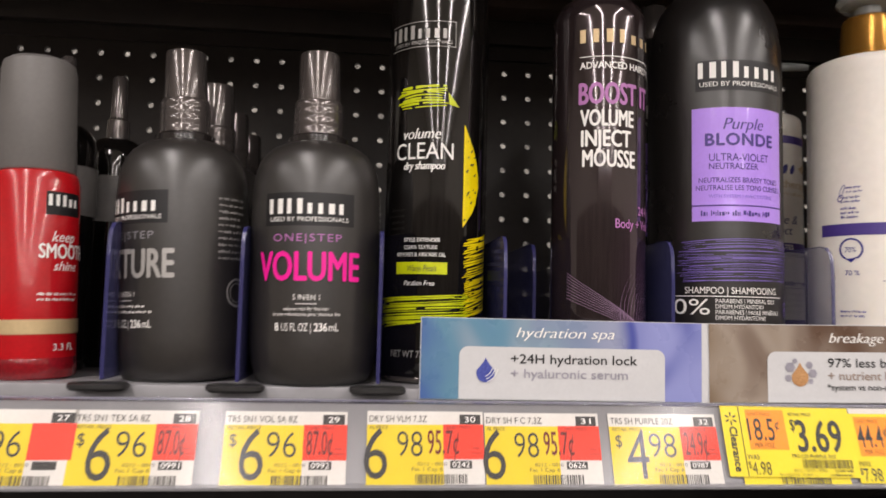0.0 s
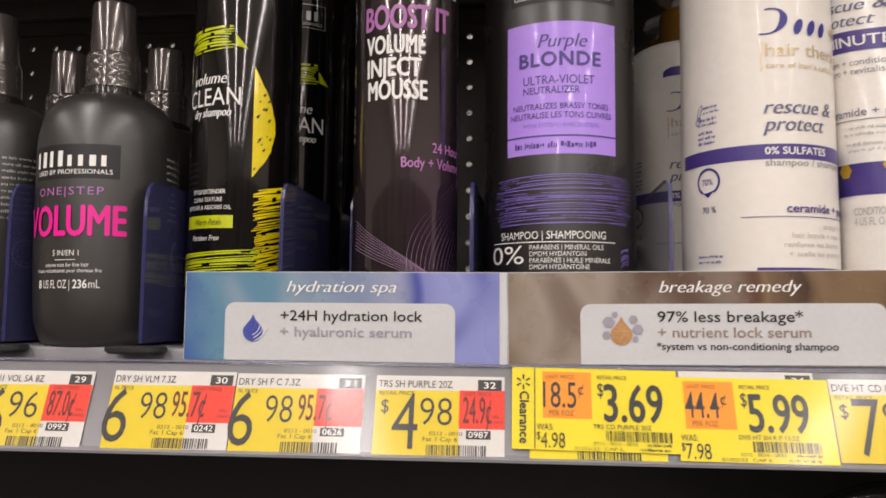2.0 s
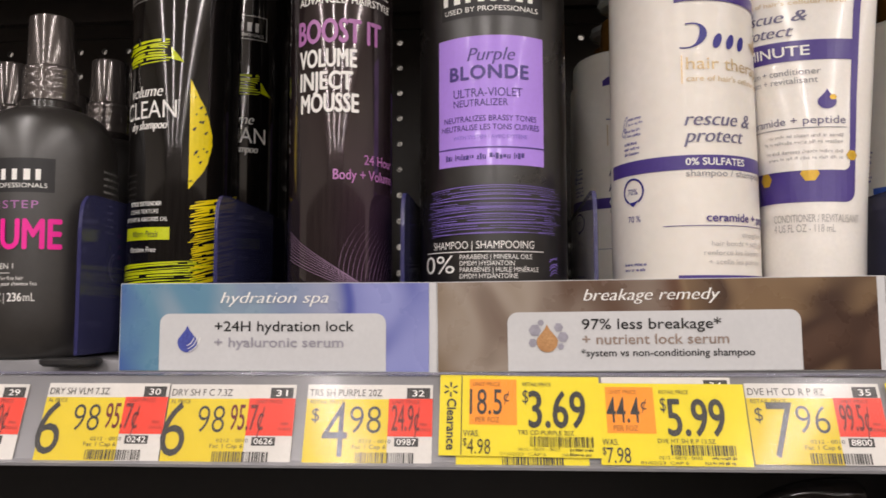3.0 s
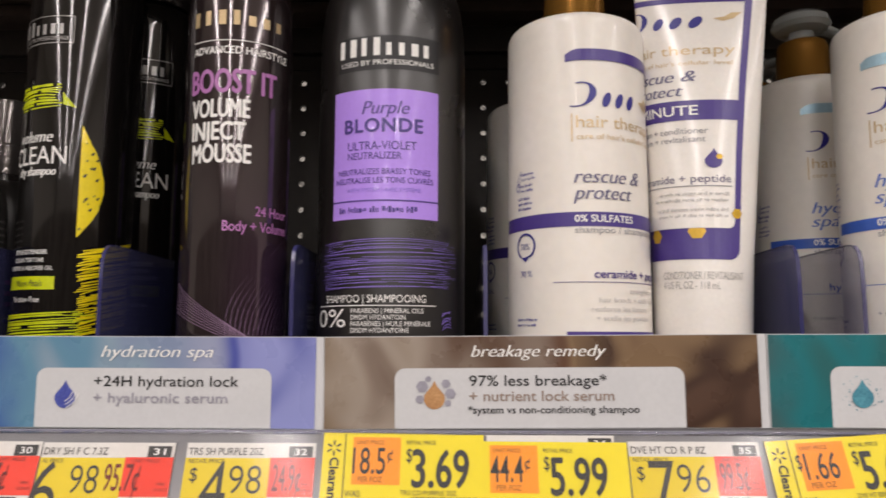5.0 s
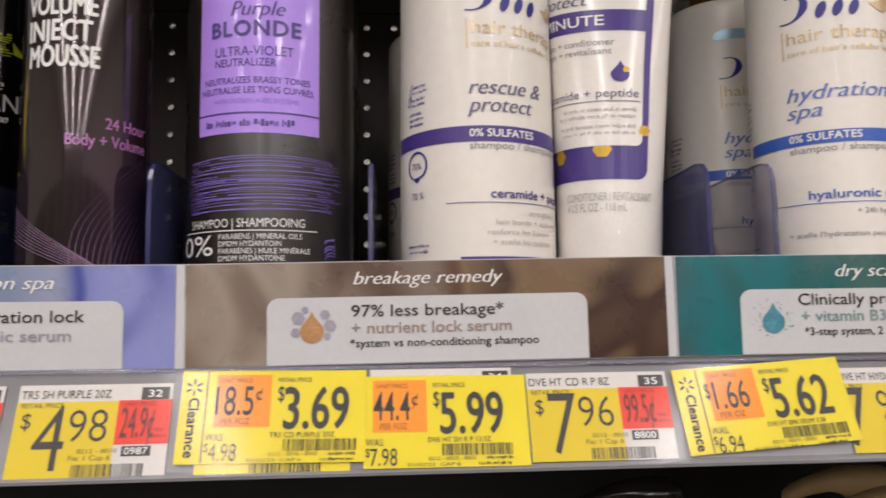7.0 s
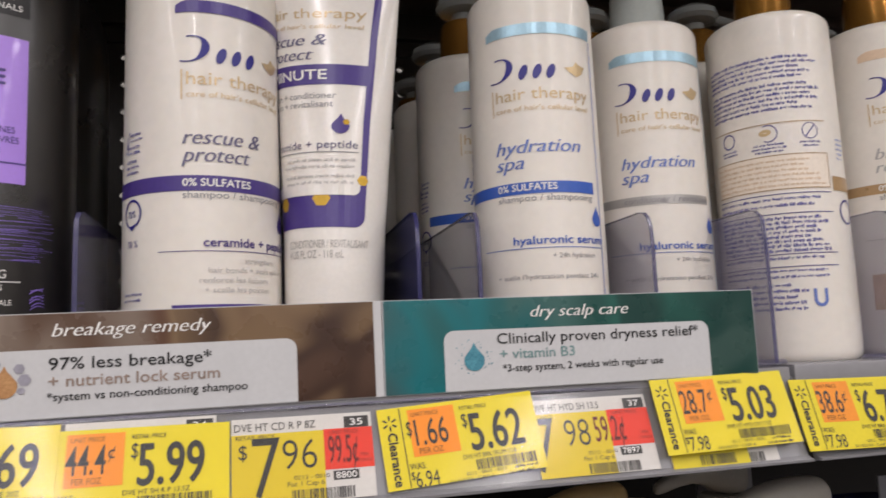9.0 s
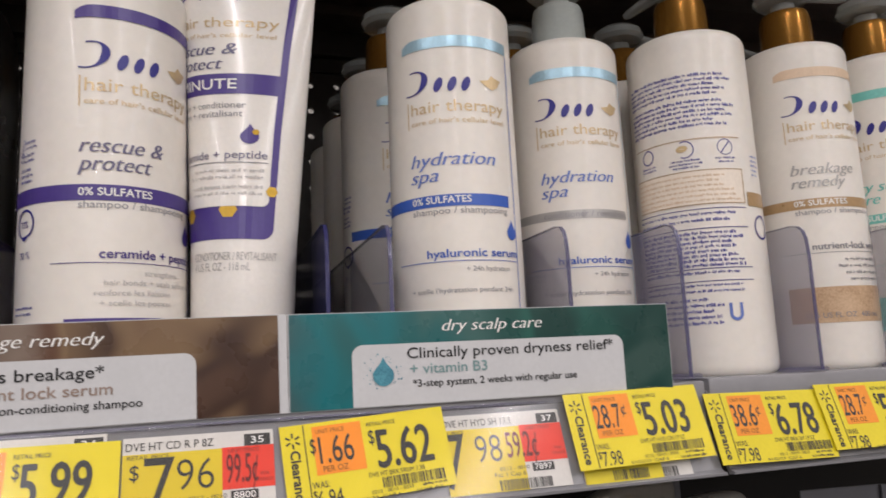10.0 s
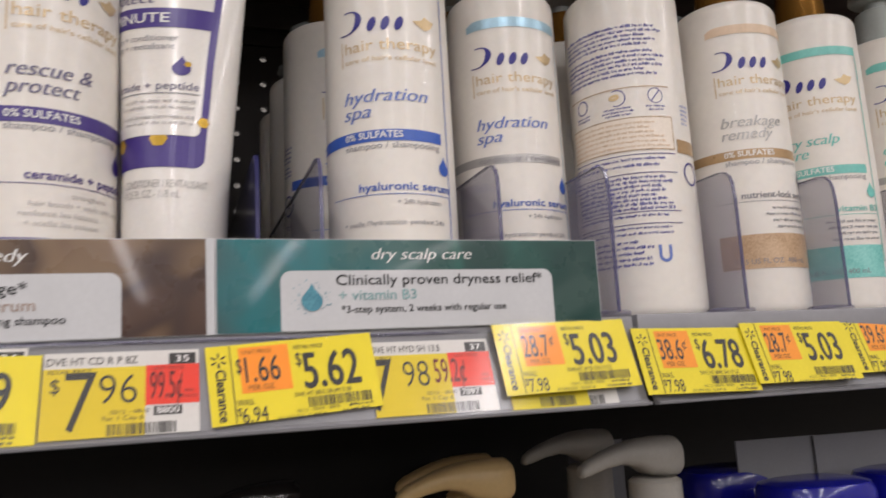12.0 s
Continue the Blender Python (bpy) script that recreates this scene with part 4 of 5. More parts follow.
def brush_strokes(x0, x1, z0, z1, n, r, gap=0.25, rise=0.001):
    """Dry-brush strokes: thin tapered, broken lines across a patch."""
    out = []
    for k in range(n):
        z = z0 + (z1 - z0) * (k + 0.5) / n
        t = (z1 - z0) / n * (1 - gap) * (0.5 + r.random())
        a, b = x0 + (x1 - x0) * 0.12 * r.random(), x1 - (x1 - x0) * 0.12 * r.random()
        bow = (r.random() - 0.3) * 0.002
        co, faces = [], []
        for i in range(13):
            f = i / 12
            zz = z + bow * math.sin(math.pi * f) + rise * f
            hh = t / 2 * (0.25 + 0.75 * math.sin(math.pi * min(1, f * 1.4 + 0.1)) ** 0.5 if f < 0.6 else 0.9 - 0.7 * (f - 0.6) / 0.4 * r.random())
            co += [(a + (b - a) * f, zz - hh), (a + (b - a) * f, zz + hh)]
        for i in range(12):
            if r.random() > 0.06:
                faces.append((2 * i, 2 * i + 2, 2 * i + 3, 2 * i + 1))
        out.append((np.array(co), faces))
    return out


def dry_shampoo(x, y, turn, sweep=True):
    g = thing("aerosol_can", pose(x, y, SHELF) @ Matrix.Diagonal((1, 1, 1.022, 1)), "tall glossy black aerosol can with acid-yellow brush strokes", "aerosol can", "black and yellow cans")
    prof = [(0, 0.0261, 0.0261), (0.0008, 0.0270, 0.0270), (0.0030, 0.0272, 0.0272), (0.0040, 0.0268, 0.0268), (0.0055, 0.0271, 0.0271), (0.205, 0.0271, 0.0271)] + shoulder(0.206, 0.222, 0.0271, 0.0180)
    part("body", lathe(prof, 72), BLACK_CAN, g)
    part("seam_ring", lathe([(0.0012, 0.0272, 0.0272), (0.0022, 0.0275, 0.0275), (0.0032, 0.0272, 0.0272)], 64), SMOKE_GREY, g)
    part("cap", lathe([(0.2215, 0.0225, 0.0225), (0.2230, 0.0232, 0.0232), (0.262, 0.0215, 0.0215), (0.268, 0.0180, 0.0180)], 64), BLACK_GLOSS, g)
    s = Round(prof, turn)
    st = Round(prof, turn - 8.5)
    r = random.Random(21)
    frame_pts = [rect_mesh(-0.0290, 0.0110, 0.1850, 0.1853), rect_mesh(-0.0290, 0.0110, 0.1718, 0.1721), rect_mesh(0.0107, 0.0110, 0.1720, 0.1852)]
    ink("maker_frame", frame_pts, SILVER_INK, g, st, 0.0003)
    ink("maker_mark", plain_mark(-0.0275, 0.0085, 0.1763, 0.1836, 8), SILVER_INK, g, st, 0.0003)
    ink("maker_line", type_mesh("USED BY PROFESSIONALS", -0.026, 0.1734, 0.0018, 0.035), SILVER_INK, g, st, 0.0003)
    ink("lettering", [type_mesh("volume", -0.0165, 0.1238, 0.0056, 0.0205, shear=0.3, bold=-0.014, stem=0.00022), type_mesh("CLEAN", -0.0215, 0.1134, 0.0084, 0.0325), type_mesh("dry shampoo", -0.0160, 0.1080, 0.0042, 0.0225, shear=0.3, bold=-0.012, stem=0.00022)], WHITE_INK, g, st, 0.0003)
    ink("claim_lettering", [type_mesh("STYLE EXTENDER", -0.0145, 0.0712, 0.0019, 0.0195, heavy=0.00005), type_mesh("CLEAN TEXTURE", -0.0145, 0.0675, 0.0019, 0.0180), type_mesh("REMOVES & ABSORBS OIL", -0.0190, 0.0638, 0.0019, 0.0270)], WHITE_INK, g, st, 0.0003)
    ink("yellow_box", rect_mesh(-0.0195, 0.0090, 0.0549, 0.0609), LIME_INK, g, st, 0.00025)
    ink("box_lettering", type_mesh("Warm Petals", -0.0120, 0.0563, 0.0030, 0.0155, shear=0.3), DARK_INK, g, st, 0.0004)
    ink("free_lettering", type_mesh("Paraben Free", -0.0140, 0.0492, 0.0024, 0.0165, shear=0.2), WHITE_INK, g, st, 0.0003)
    leaf = []
    for i in range(25):
        f = i / 24
        leaf.append((0.0132 + 0.0112 * math.sin(math.pi * f ** 1.15) ** 0.9 + 0.0006 * (r.random() - 0.5), 0.1322 - 0.053 * f))
    co, faces = [], []
    for px, pz in leaf:
        co += [(0.0131, pz), (max(px, 0.0133), pz)]
    for i in range(24):
        faces.append((2 * i, 2 * i + 1, 2 * i + 3, 2 * i + 2))
    ink("upper_pattern", brush_strokes(-0.026, 0.004, 0.1395, 0.1510, 9, r, 0.1) + [poly_mesh([(0.0035, 0.1480), (0.0098, 0.1405), (0.0040, 0.1418)])], LIME_INK, g, s, 0.0003)
    if not sweep:
        return g
    ink("yellow_sweep", [(np.array(co), faces)], YELLOW_INK, g, s, 0.0003, "acid-yellow painted sweep")
    nicks = []
    for k in range(16):
        f = r.random()
        nz = 0.1310 - 0.050 * f
        nx = 0.0134 + 0.0095 * math.sin(math.pi * f ** 1.15) ** 0.9 * r.random()
        nl = 0.0006 + 0.0016 * r.random()
        nicks.append(poly_mesh([(nx, nz), (nx + nl * 0.5, nz - nl * 0.3), (nx + nl, nz + nl * 0.7), (nx + nl * 0.4, nz + nl * 0.5)]))
    ink("sweep_nicks", nicks, BLACK_INK, g, s, 0.00045)
    ink("side_pattern", brush_strokes(0.0135, 0.046, 0.0330, 0.0735, 40, r, 0.25, 0.0060), YELLOW_INK, g, s, 0.0003)
    ink("lower_pattern", brush_strokes(-0.042, 0.024, 0.0275, 0.0425, 17, r, 0.15, 0.0030), LIME_INK, g, s, 0.00035)
    ink("weight_lettering", type_mesh("NET WT 7.3", -0.026, 0.0132, 0.0034, 0.020), SILVER_INK, g, s, 0.0003)
    return g


dry_shampoo(-0.1315, 0.0395, 0)
dry_shampoo(-0.1220, 0.0960, 34, sweep=False)
dry_shampoo(-0.1205, 0.1545, -22, sweep=False)


FAINT_MAUVE = mat("faint_mauve_ink", "9c7f9e", 0.3, vary=0.08)


def mousse_can(x, y, turn):
    g = thing("mousse_can", pose(x, y, SHELF), "tall dark brown glossy mousse can with pink and white lettering", "aerosol can", "mousse cans")
    prof = [(0, 0.0238, 0.0238), (0.0010, 0.0248, 0.0248), (0.0035, 0.0251, 0.0251), (0.0050, 0.0247, 0.0247), (0.0065, 0.0250, 0.0250), (0.192, 0.0250, 0.0250)] + shoulder(0.193, 0.2065, 0.0250, 0.0140)
    part("body", lathe(prof, 72), BOOST_CAN, g)
    part("collar_ring", lathe([(0.2060, 0.0142, 0.0142), (0.2075, 0.0148, 0.0148), (0.2095, 0.0142, 0.0142)], 56), SMOKE_GREY, g)
    part("cap", lathe([(0.2090, 0.0125, 0.0125), (0.2110, 0.0133, 0.0133), (0.262, 0.0120, 0.0120), (0.266, 0.0095, 0.0095)], 56), SMOKE_GREY, g, "smoke-grey nozzle cap")
    s = Round(prof, turn)
    r = random.Random(31)
    ink("maker_mark", plain_mark(-0.0185, 0.0300, 0.1775, 0.1845, 7), GOLD_INK, g, s, 0.0003)
    ink("rule", rect_mesh(-0.0185, 0.0305, 0.1698, 0.1702), WHITE_INK, g, s, 0.0003)
    ink("range_lettering", type_mesh("ADVANCED HAIRSTYLE", -0.0183, 0.1637, 0.0034, 0.049, heavy=0.00010), WHITE_INK, g, s, 0.0003)
    ink("pink_lettering", type_mesh("BOOST IT", -0.0186, 0.1453, 0.0108, 0.0425, heavy=0.0004), MAUVE_INK, g, s, 0.0003)
    ink("white_lettering", [type_mesh("VOLUME", -0.0178, 0.1338, 0.0082, 0.0286, heavy=0.0003), type_mesh("INJECT", -0.0172, 0.1232, 0.0082, 0.0262, heavy=0.0003), type_mesh("MOUSSE", -0.0165, 0.1127, 0.0084, 0.0284, heavy=0.0003)], WHITE_INK, g, s, 0.0003)
    ink("claim_lettering", [type_mesh("24 Hour", 0.0150, 0.0888, 0.0044, 0.0190, heavy=0.00010), type_mesh("Body + Volume", 0.0005, 0.0815, 0.0046, 0.0335, heavy=0.00010)], MAUVE_INK, g, s, 0.0003)
    lines = []
    for k in range(9):
        lines.append((-0.0250, 0.0585 - 0.0016 * k, 0.013 + 0.0019 * k, 0.0345 - 0.0013 * k, 0.0))
    for k in range(16):
        lines.append((0.0040 + 0.0019 * k, 0.0300, 0.0330 + 0.0010 * k, 0.0790 - 0.0014 * k, 0.0110 - 0.0007 * k))
    curves = []
    for x0, z0, x1, z1, bow in lines:
        co, faces = [], []
        for i in range(15):
            f = i / 14
            px, pz = x0 + (x1 - x0) * f - bow * math.sin(math.pi * f), z0 + (z1 - z0) * f
            co += [(px - 0.00008, pz - 0.00008), (px + 0.00008, pz + 0.00008)]
        for i in range(14):
            faces.append((2 * i, 2 * i + 2, 2 * i + 3, 2 * i + 1))
        curves.append((np.array(co), faces))
    ink("fine_line_pattern", curves, FAINT_MAUVE, g, s, 0.0003, "fine mauve woven lines")
    return g


mousse_can(-0.0452, 0.0218, 3)


def purple_bottle(x, y, turn):
    g = thing("shampoo_bottle", pose(x, y, SHELF), "large black satin shampoo bottle with a violet label", "bottle", "violet label bottles")
    prof = foot(0, 0.008, 0.031, 0.0362) + [(0.030, 0.0365, 0.0365), (0.175, 0.0365, 0.0365), (0.188, 0.0360, 0.0360), (0.198, 0.0348, 0.0348), (0.206, 0.0328, 0.0328), (0.2125, 0.0300, 0.0300), (0.218, 0.0262, 0.0262), (0.2225, 0.0215, 0.0215), (0.2255, 0.0165, 0.0165), (0.2270, 0.0120, 0.0120)]
    part("body", lathe(prof, 80), BLACK_SHEEN, g)
    part("cap", lathe([(0.2262, 0.0104, 0.0104), (0.2272, 0.0108, 0.0108), (0.250, 0.0104, 0.0104), (0.252, 0.0090, 0.0090)], 48), SMOKE_GREY, g, "smoke-grey glossy cap")
    s = Round(prof, turn)
    r = random.Random(41)
    ink("maker_panel", rect_mesh(-0.0250, 0.0265, 0.1580, 0.1745), BLACK_INK, g, s, 0.00015)
    ink("maker_mark", plain_mark(-0.0238, 0.0240, 0.1648, 0.1735, 8), WHITE_INK, g, s, 0.0003)
    ink("maker_line", type_mesh("USED BY PROFESSIONALS", -0.0230, 0.1603, 0.0024, 0.0465), WHITE_INK, g, s, 0.0003)
    ink("violet_label", rect_mesh(-0.0270, 0.0263, 0.0880, 0.1487), PURPLE_LABEL, g, s, 0.0002, "plain violet printed label")
    ink("script_lettering", type_mesh("Purple", -0.0110, 0.1368, 0.0062, 0.0222, shear=0.3, bold=-0.016, stem=0.00018), PURPLE_INK, g, s, 0.0004)
    ink("name_lettering", type_mesh("BLONDE", -0.0200, 0.1284, 0.0062, 0.0378, heavy=0.00028, space=1.1), PURPLE_INK, g, s, 0.0004)
    ink("lettering", [type_mesh("ULTRA-VIOLET", -0.0182, 0.1200, 0.0039, 0.0330), type_mesh("NEUTRALIZER", -0.0182, 0.1156, 0.0032, 0.0260),
                      type_mesh("NEUTRALIZES BRASSY TONES", -0.0235, 0.1085, 0.0026, 0.0455), type_mesh("NEUTRALISE LES TONS CUIVR\u00c9S", -0.0250, 0.1044, 0.0026, 0.0485)], PURPLE_INK, g, s, 0.0004)
    ink("system_lettering", type_mesh("WITH SYSTEM | AVEC SYST\u00c8ME", -0.0185, 0.1003, 0.0018, 0.0355), PURPLE_LINE, g, s, 0.0004)
    ink("rule", rect_mesh(-0.0270, 0.0263, 0.0960, 0.0966), PURPLE_INK, g, s, 0.0004)
    ink("trade_mark", small_print(-0.0225, 0.0200, 0.0908, 1, 0.0028, 0.005, r), PURPLE_INK, g, s, 0.0004)
    ink("brushed_pattern", brush_strokes(-0.036, 0.040, 0.0555, 0.0775, 27, r, 0.70), PURPLE_LINE, g, s, 0.0003, "violet brushed lines")
    ink("side_pattern", brush_strokes(0.0290, 0.0360, 0.0370, 0.0460, 7, r, 0.6), PURPLE_LINE, g, s, 0.0003)
    ink("kind_lettering", type_mesh("SHAMPOO | SHAMPOOING", -0.0310, 0.0500, 0.0034, 0.0510), WHITE_INK, g, s, 0.0003)
    ink("rule", rect_mesh(-0.0365, 0.0255, 0.0484, 0.0488), WHITE_INK, g, s, 0.0003)
    ink("zero_lettering", type_mesh("0%", -0.0375, 0.0390, 0.0080, 0.0195), WHITE_INK, g, s, 0.0003)
    ink("list_lettering", [type_mesh(tx, -0.0152, 0.0452 - 0.0029 * i, 0.0021, wd) for i, (tx, wd) in enumerate((("PARABENS | MINERAL OILS", 0.034), ("DMDM HYDANTOIN", 0.0255), ("PARAB\u00c8NES | HUILE MIN\u00c9RALE", 0.0375), ("DMDM HYDANTO\u00cfNE", 0.027)))], WHITE_INK, g, s, 0.0003)
    return g


purple_bottle(0.0282, 0.0400, 0)
purple_bottle(0.0260, 0.1280, 0)


def pump_head(g, z, material, collar_mat, r, spin, tall=0.026):
    """A collar with a smooth lock-down pump head above it."""
    part("collar", lathe([(z - 0.002, r * 1.02, r * 1.02), (z, r * 1.06, r * 1.06), (z + 0.0015, r, r), (z + tall * 0.82, r * 0.94, r * 0.94), (z + tall * 0.95, r * 0.88, r * 0.88), (z + tall, r * 0.75, r * 0.75)], 48), collar_mat, g,
         "gold collar" if collar_mat is GOLD else "")
    zz = z + tall
    bm = lathe([(zz - 0.001, r * 0.50, r * 0.50), (zz + 0.006, r * 0.46, r * 0.46), (zz + 0.0075, r * 0.95, r * 0.95), (zz + 0.010, r * 1.10, r * 1.10), (zz + 0.014, r * 1.05, r * 1.05), (zz + 0.017, r * 0.8, r * 0.8), (zz + 0.018, r * 0.35, r * 0.35)], 40)
    head = part("pump_head", bm, material, g, "pump head")
    sp = lathe([(0.0, 0.0048, 0.0035), (0.010, 0.0045, 0.0033), (0.024, 0.0036, 0.0028), (0.028, 0.0024, 0.002)], 24)
    bmesh.ops.transform(sp, matrix=Matrix.Rotation(radians(spin), 4, "Z") @ Matrix.Translation((0, -r * 0.7, zz + 0.012)) @ Matrix.Rotation(radians(98), 4, "X"), verts=sp.verts)
    part("spout", sp, material, head)
    return head


def white_bottle(x, y, r, top, L, kind, front=True, spin=30, collar=None, pump=None, up=0.0):
    """A white pump bottle. L: where the lettering's left edge lies along the wall, in millimetres."""
    names = {"rescue": ("rescue &", "protect", INDIGO_INK, PURPLE_INK, PURPLE_INK, "purple"), "hydrate": ("hydration", "spa", SOFT_BLUE_INK, BLUE_INK, SKY_BAND, "blue"),
             "hydrate_c": ("hydration", "spa", SOFT_BLUE_INK, SILVER_INK, SKY_BAND, "blue and silver"), "remedy": ("breakage", "remedy", SILVER_INK, TAN_INK, PEACH_INK, "tan"),
             "scalp": ("dry scalp", "care", TEAL_INK, TEAL_INK, TEAL_INK, "teal"), "scalp_c": ("dry scalp", "care", TEAL_INK, SILVER_INK, TEAL_INK, "teal and silver"), "back": ("", "", None, None, None, "tan")}
    l1, l2, name_ink, band_ink, top_ink, word = names[kind]
    what = "seen from its printed back" if kind == "back" else f"with a {word} band and lettering"
    g = thing("pump_bottle", pose(x, y, SHELF), f"white plastic pump bottle {what}", "bottle", "white pump bottles")
    prof = foot(0, 0.006, r - 0.005, r) + [(0.012, r * 1.006, r * 1.006), (0.06, r * 1.008, r * 1.008), (0.10, r, r), (top - 0.009, r * 0.985, r * 0.985)] + shoulder(top - 0.008, top - 0.001, r * 0.985, r * 0.72, p=0.8, n=9) + [(top, r * 0.60, r * 0.60), (top + 0.001, r * 0.46, r * 0.46)]
    part("body", lathe(prof, 72), WHITE_PLASTIC, g)
    pump_head(g, top + 0.001, pump or CLEAR, collar or GOLD, 0.0155, spin)
    if not front:
        return g
    s = Round(prof, 0, up)
    q = random.Random(kind + str(x))
    k = MM
    if kind == "back":
        b0, b1 = L, L + 62
        ink("back_print", small_print(b0 * k, (b1 + 3) * k, 0.1592, 5, 0.0017, 0.0026, q) + small_print(b0 * k, (b1 + 2) * k, 0.1446, 6, 0.0017, 0.0026, q), BACK_INK, g, s, 0.0003)
        ink("icon_row", [ring((b0 + 11) * k, 0.1195, 0.0036, 0.0042), ring((b0 + 33) * k, 0.1195, 0.0042, 0.0047, 20, -120, 120), ring((b0 + 54) * k, 0.1195, 0.0040, 0.0044),
                      poly_mesh([((b0 + 51.4) * k, 0.1168), ((b0 + 51.8) * k, 0.1164), ((b0 + 56.6) * k, 0.1222), ((b0 + 56.2) * k, 0.1226)])], BACK_INK, g, s, 0.0003)
        ink("gold_icon", slanted_loop((b0 + 31.5) * k, 0.1200, 0.0030, 0.0018, 0.0017, 0.2), GOLD_INK, g, s, 0.0003)
        ink("icon_print", small_print((b0 + 5) * k, (b0 + 17) * k, 0.1130, 2, 0.0011, 0.0018, q, "c") + small_print((b0 + 24) * k, (b0 + 42) * k, 0.1130, 3, 0.0012, 0.0019, q, "c") + small_print((b0 + 48) * k, (b0 + 60) * k, 0.1130, 2, 0.0012, 0.0019, q, "c"), BACK_INK, g, s, 0.0003)
        ink("peach_panel", rect_mesh(b0 * k, (b1 + 1) * k, 0.0895, 0.1075), mat("peach_panel_ink", "efe3d3", 0.35, vary=0.03), g, s, 0.0002, "pale peach text panel")
        ink("panel_border", [rect_mesh(b0 * k, (b1 + 1) * k, zz, zz + 0.0004) for zz in (0.0893, 0.1073, 0.1245)] + [rect_mesh((b1 + 0.6) * k, (b1 + 1) * k, 0.0897, 0.1073)], TAN_INK, g, s, 0.0004)
        ink("panel_print", small_print((b0 + 1) * k, (b1 - 1) * k, 0.1040, 6, 0.0013, 0.0026, q), PEACH_INK, g, s, 0.0004)
        ink("rule", [rect_mesh(b0 * k, (b1 + 1) * k, zz, zz + 0.0004) for zz in (0.0868, 0.0765, 0.0555, 0.0490)], INDIGO_INK, g, s, 0.0003)
        ink("ingredient_print", small_print(b0 * k, (b1 - 2) * k, 0.0838, 2, 0.0016, 0.0034, q) + small_print(b0 * k, (b1 + 1) * k, 0.0735, 8, 0.0018, 0.0024, q) + small_print(b0 * k, (b1 - 3) * k, 0.0530, 1, 0.0015, 0.003, q) + small_print(b0 * k, (b1 - 2) * k, 0.0465, 2, 0.0014, 0.0030, q), BACK_INK, g, s, 0.0003)
        ink("address_block", small_print((b0 + 2) * k, (b0 + 46) * k, 0.0390, 5, 0.0018, 0.0030, q), BACK_INK, g, s, 0.0003)
        ink("maker_badge", [ring((b1 - 11) * k, 0.0320, 0.0020, 0.0036, 16, -180, 0), rect_mesh((b1 - 14.6) * k, (b1 - 13) * k, 0.0320, 0.0375), rect_mesh((b1 - 9) * k, (b1 - 7.4) * k, 0.0320, 0.0375)], SOFT_BLUE_INK, g, s, 0.0003)
        ink("side_band", rect_mesh((b1 + 3) * k, (b1 + 22) * k, 0.0880, 0.0955), TAN_INK, g, s, 0.0003)
        ink("side_print", small_print((b1 + 9) * k, (b1 + 18) * k, 0.1150, 5, 0.0012, 0.0026, q) , SOFT_BLUE_INK, g, s, 0.0003)
        ink("side_mark", [ring((b1 + 13) * k, 0.0770, 0.0056, 0.0066)], INDIGO_INK, g, s, 0.0003)
        return g
    # arched band near the shoulder, running down one side
    n = 24
    co, faces = [], []
    for i in range(n + 1):
        f = i / n
        dz = -0.0025 * (1 - min(1, f * 9)) ** 2
        co += [((L - 3 + 58 * f) * k, 0.1605 + dz * 0.2), ((L - 3 + 58 * f) * k, 0.1660 + dz)]
    for i in range(n):
        faces.append((2 * i, 2 * i + 2, 2 * i + 3, 2 * i + 1))
    ink("top_band", [(np.array(co), faces)], top_ink, g, s, 0.0003)
    ink("side_line", [rect_mesh((L + 54.4) * k, (L + 55.2) * k, 0.030, 0.1600)], top_ink if kind != "hydrate" else SOFT_BLUE_INK, g, s, 0.0003)
    mark = swash((L - 0.5) * k, 0.1385, 0.0330, 0.0118)
    ink("maker_mark", mark, INDIGO_INK, g, s, 0.0003)
    ink("gold_mark", [poly_mesh([((L + 36) * k, 0.1440), ((L + 41) * k, 0.1450), ((L + 43) * k, 0.1475), ((L + 45) * k, 0.1465), ((L + 49) * k, 0.1458), ((L + 46.5) * k, 0.1420), ((L + 43) * k, 0.1402), ((L + 39) * k, 0.1420)])], GOLD_INK, g, s, 0.0003)
    ink("range_lettering", type_mesh("hair therapy", (L + 1.6) * k, 0.1290, 0.0055, 0.0480), GOLD_INK, g, s, 0.0003)
    ink("range_rule", rect_mesh(L * k - 0.0006, L * k, 0.1225, 0.1355), GOLD_INK, g, s, 0.0003)
    ink("range_print", type_mesh("care of hair's cellular level", (L + 1.6) * k, 0.1236, 0.0024, 0.0475), GOLD_INK, g, s, 0.0003)
    w1 = {"rescue": 33.5, "hydrate": 42, "hydrate_c": 40.5, "remedy": 36, "scalp": 34, "scalp_c": 34}[kind]
    w2 = {"rescue": 28.5, "hydrate": 14, "hydrate_c": 14, "remedy": 29.5, "scalp": 16, "scalp_c": 16}[kind]
    lk = INDIGO_INK if kind == "rescue" else name_ink
    ink("name_lettering", [type_mesh(l1, (L + 0.3) * k, 0.1035, 0.0062, w1 * k, shear=0.3, bold=-0.012, stem=0.00024), type_mesh(l2, L * k, 0.0960, 0.0062, w2 * k, shear=0.3, bold=-0.012, stem=0.00024)], GREY_PURPLE if kind == "rescue" else lk, g, s, 0.0003)
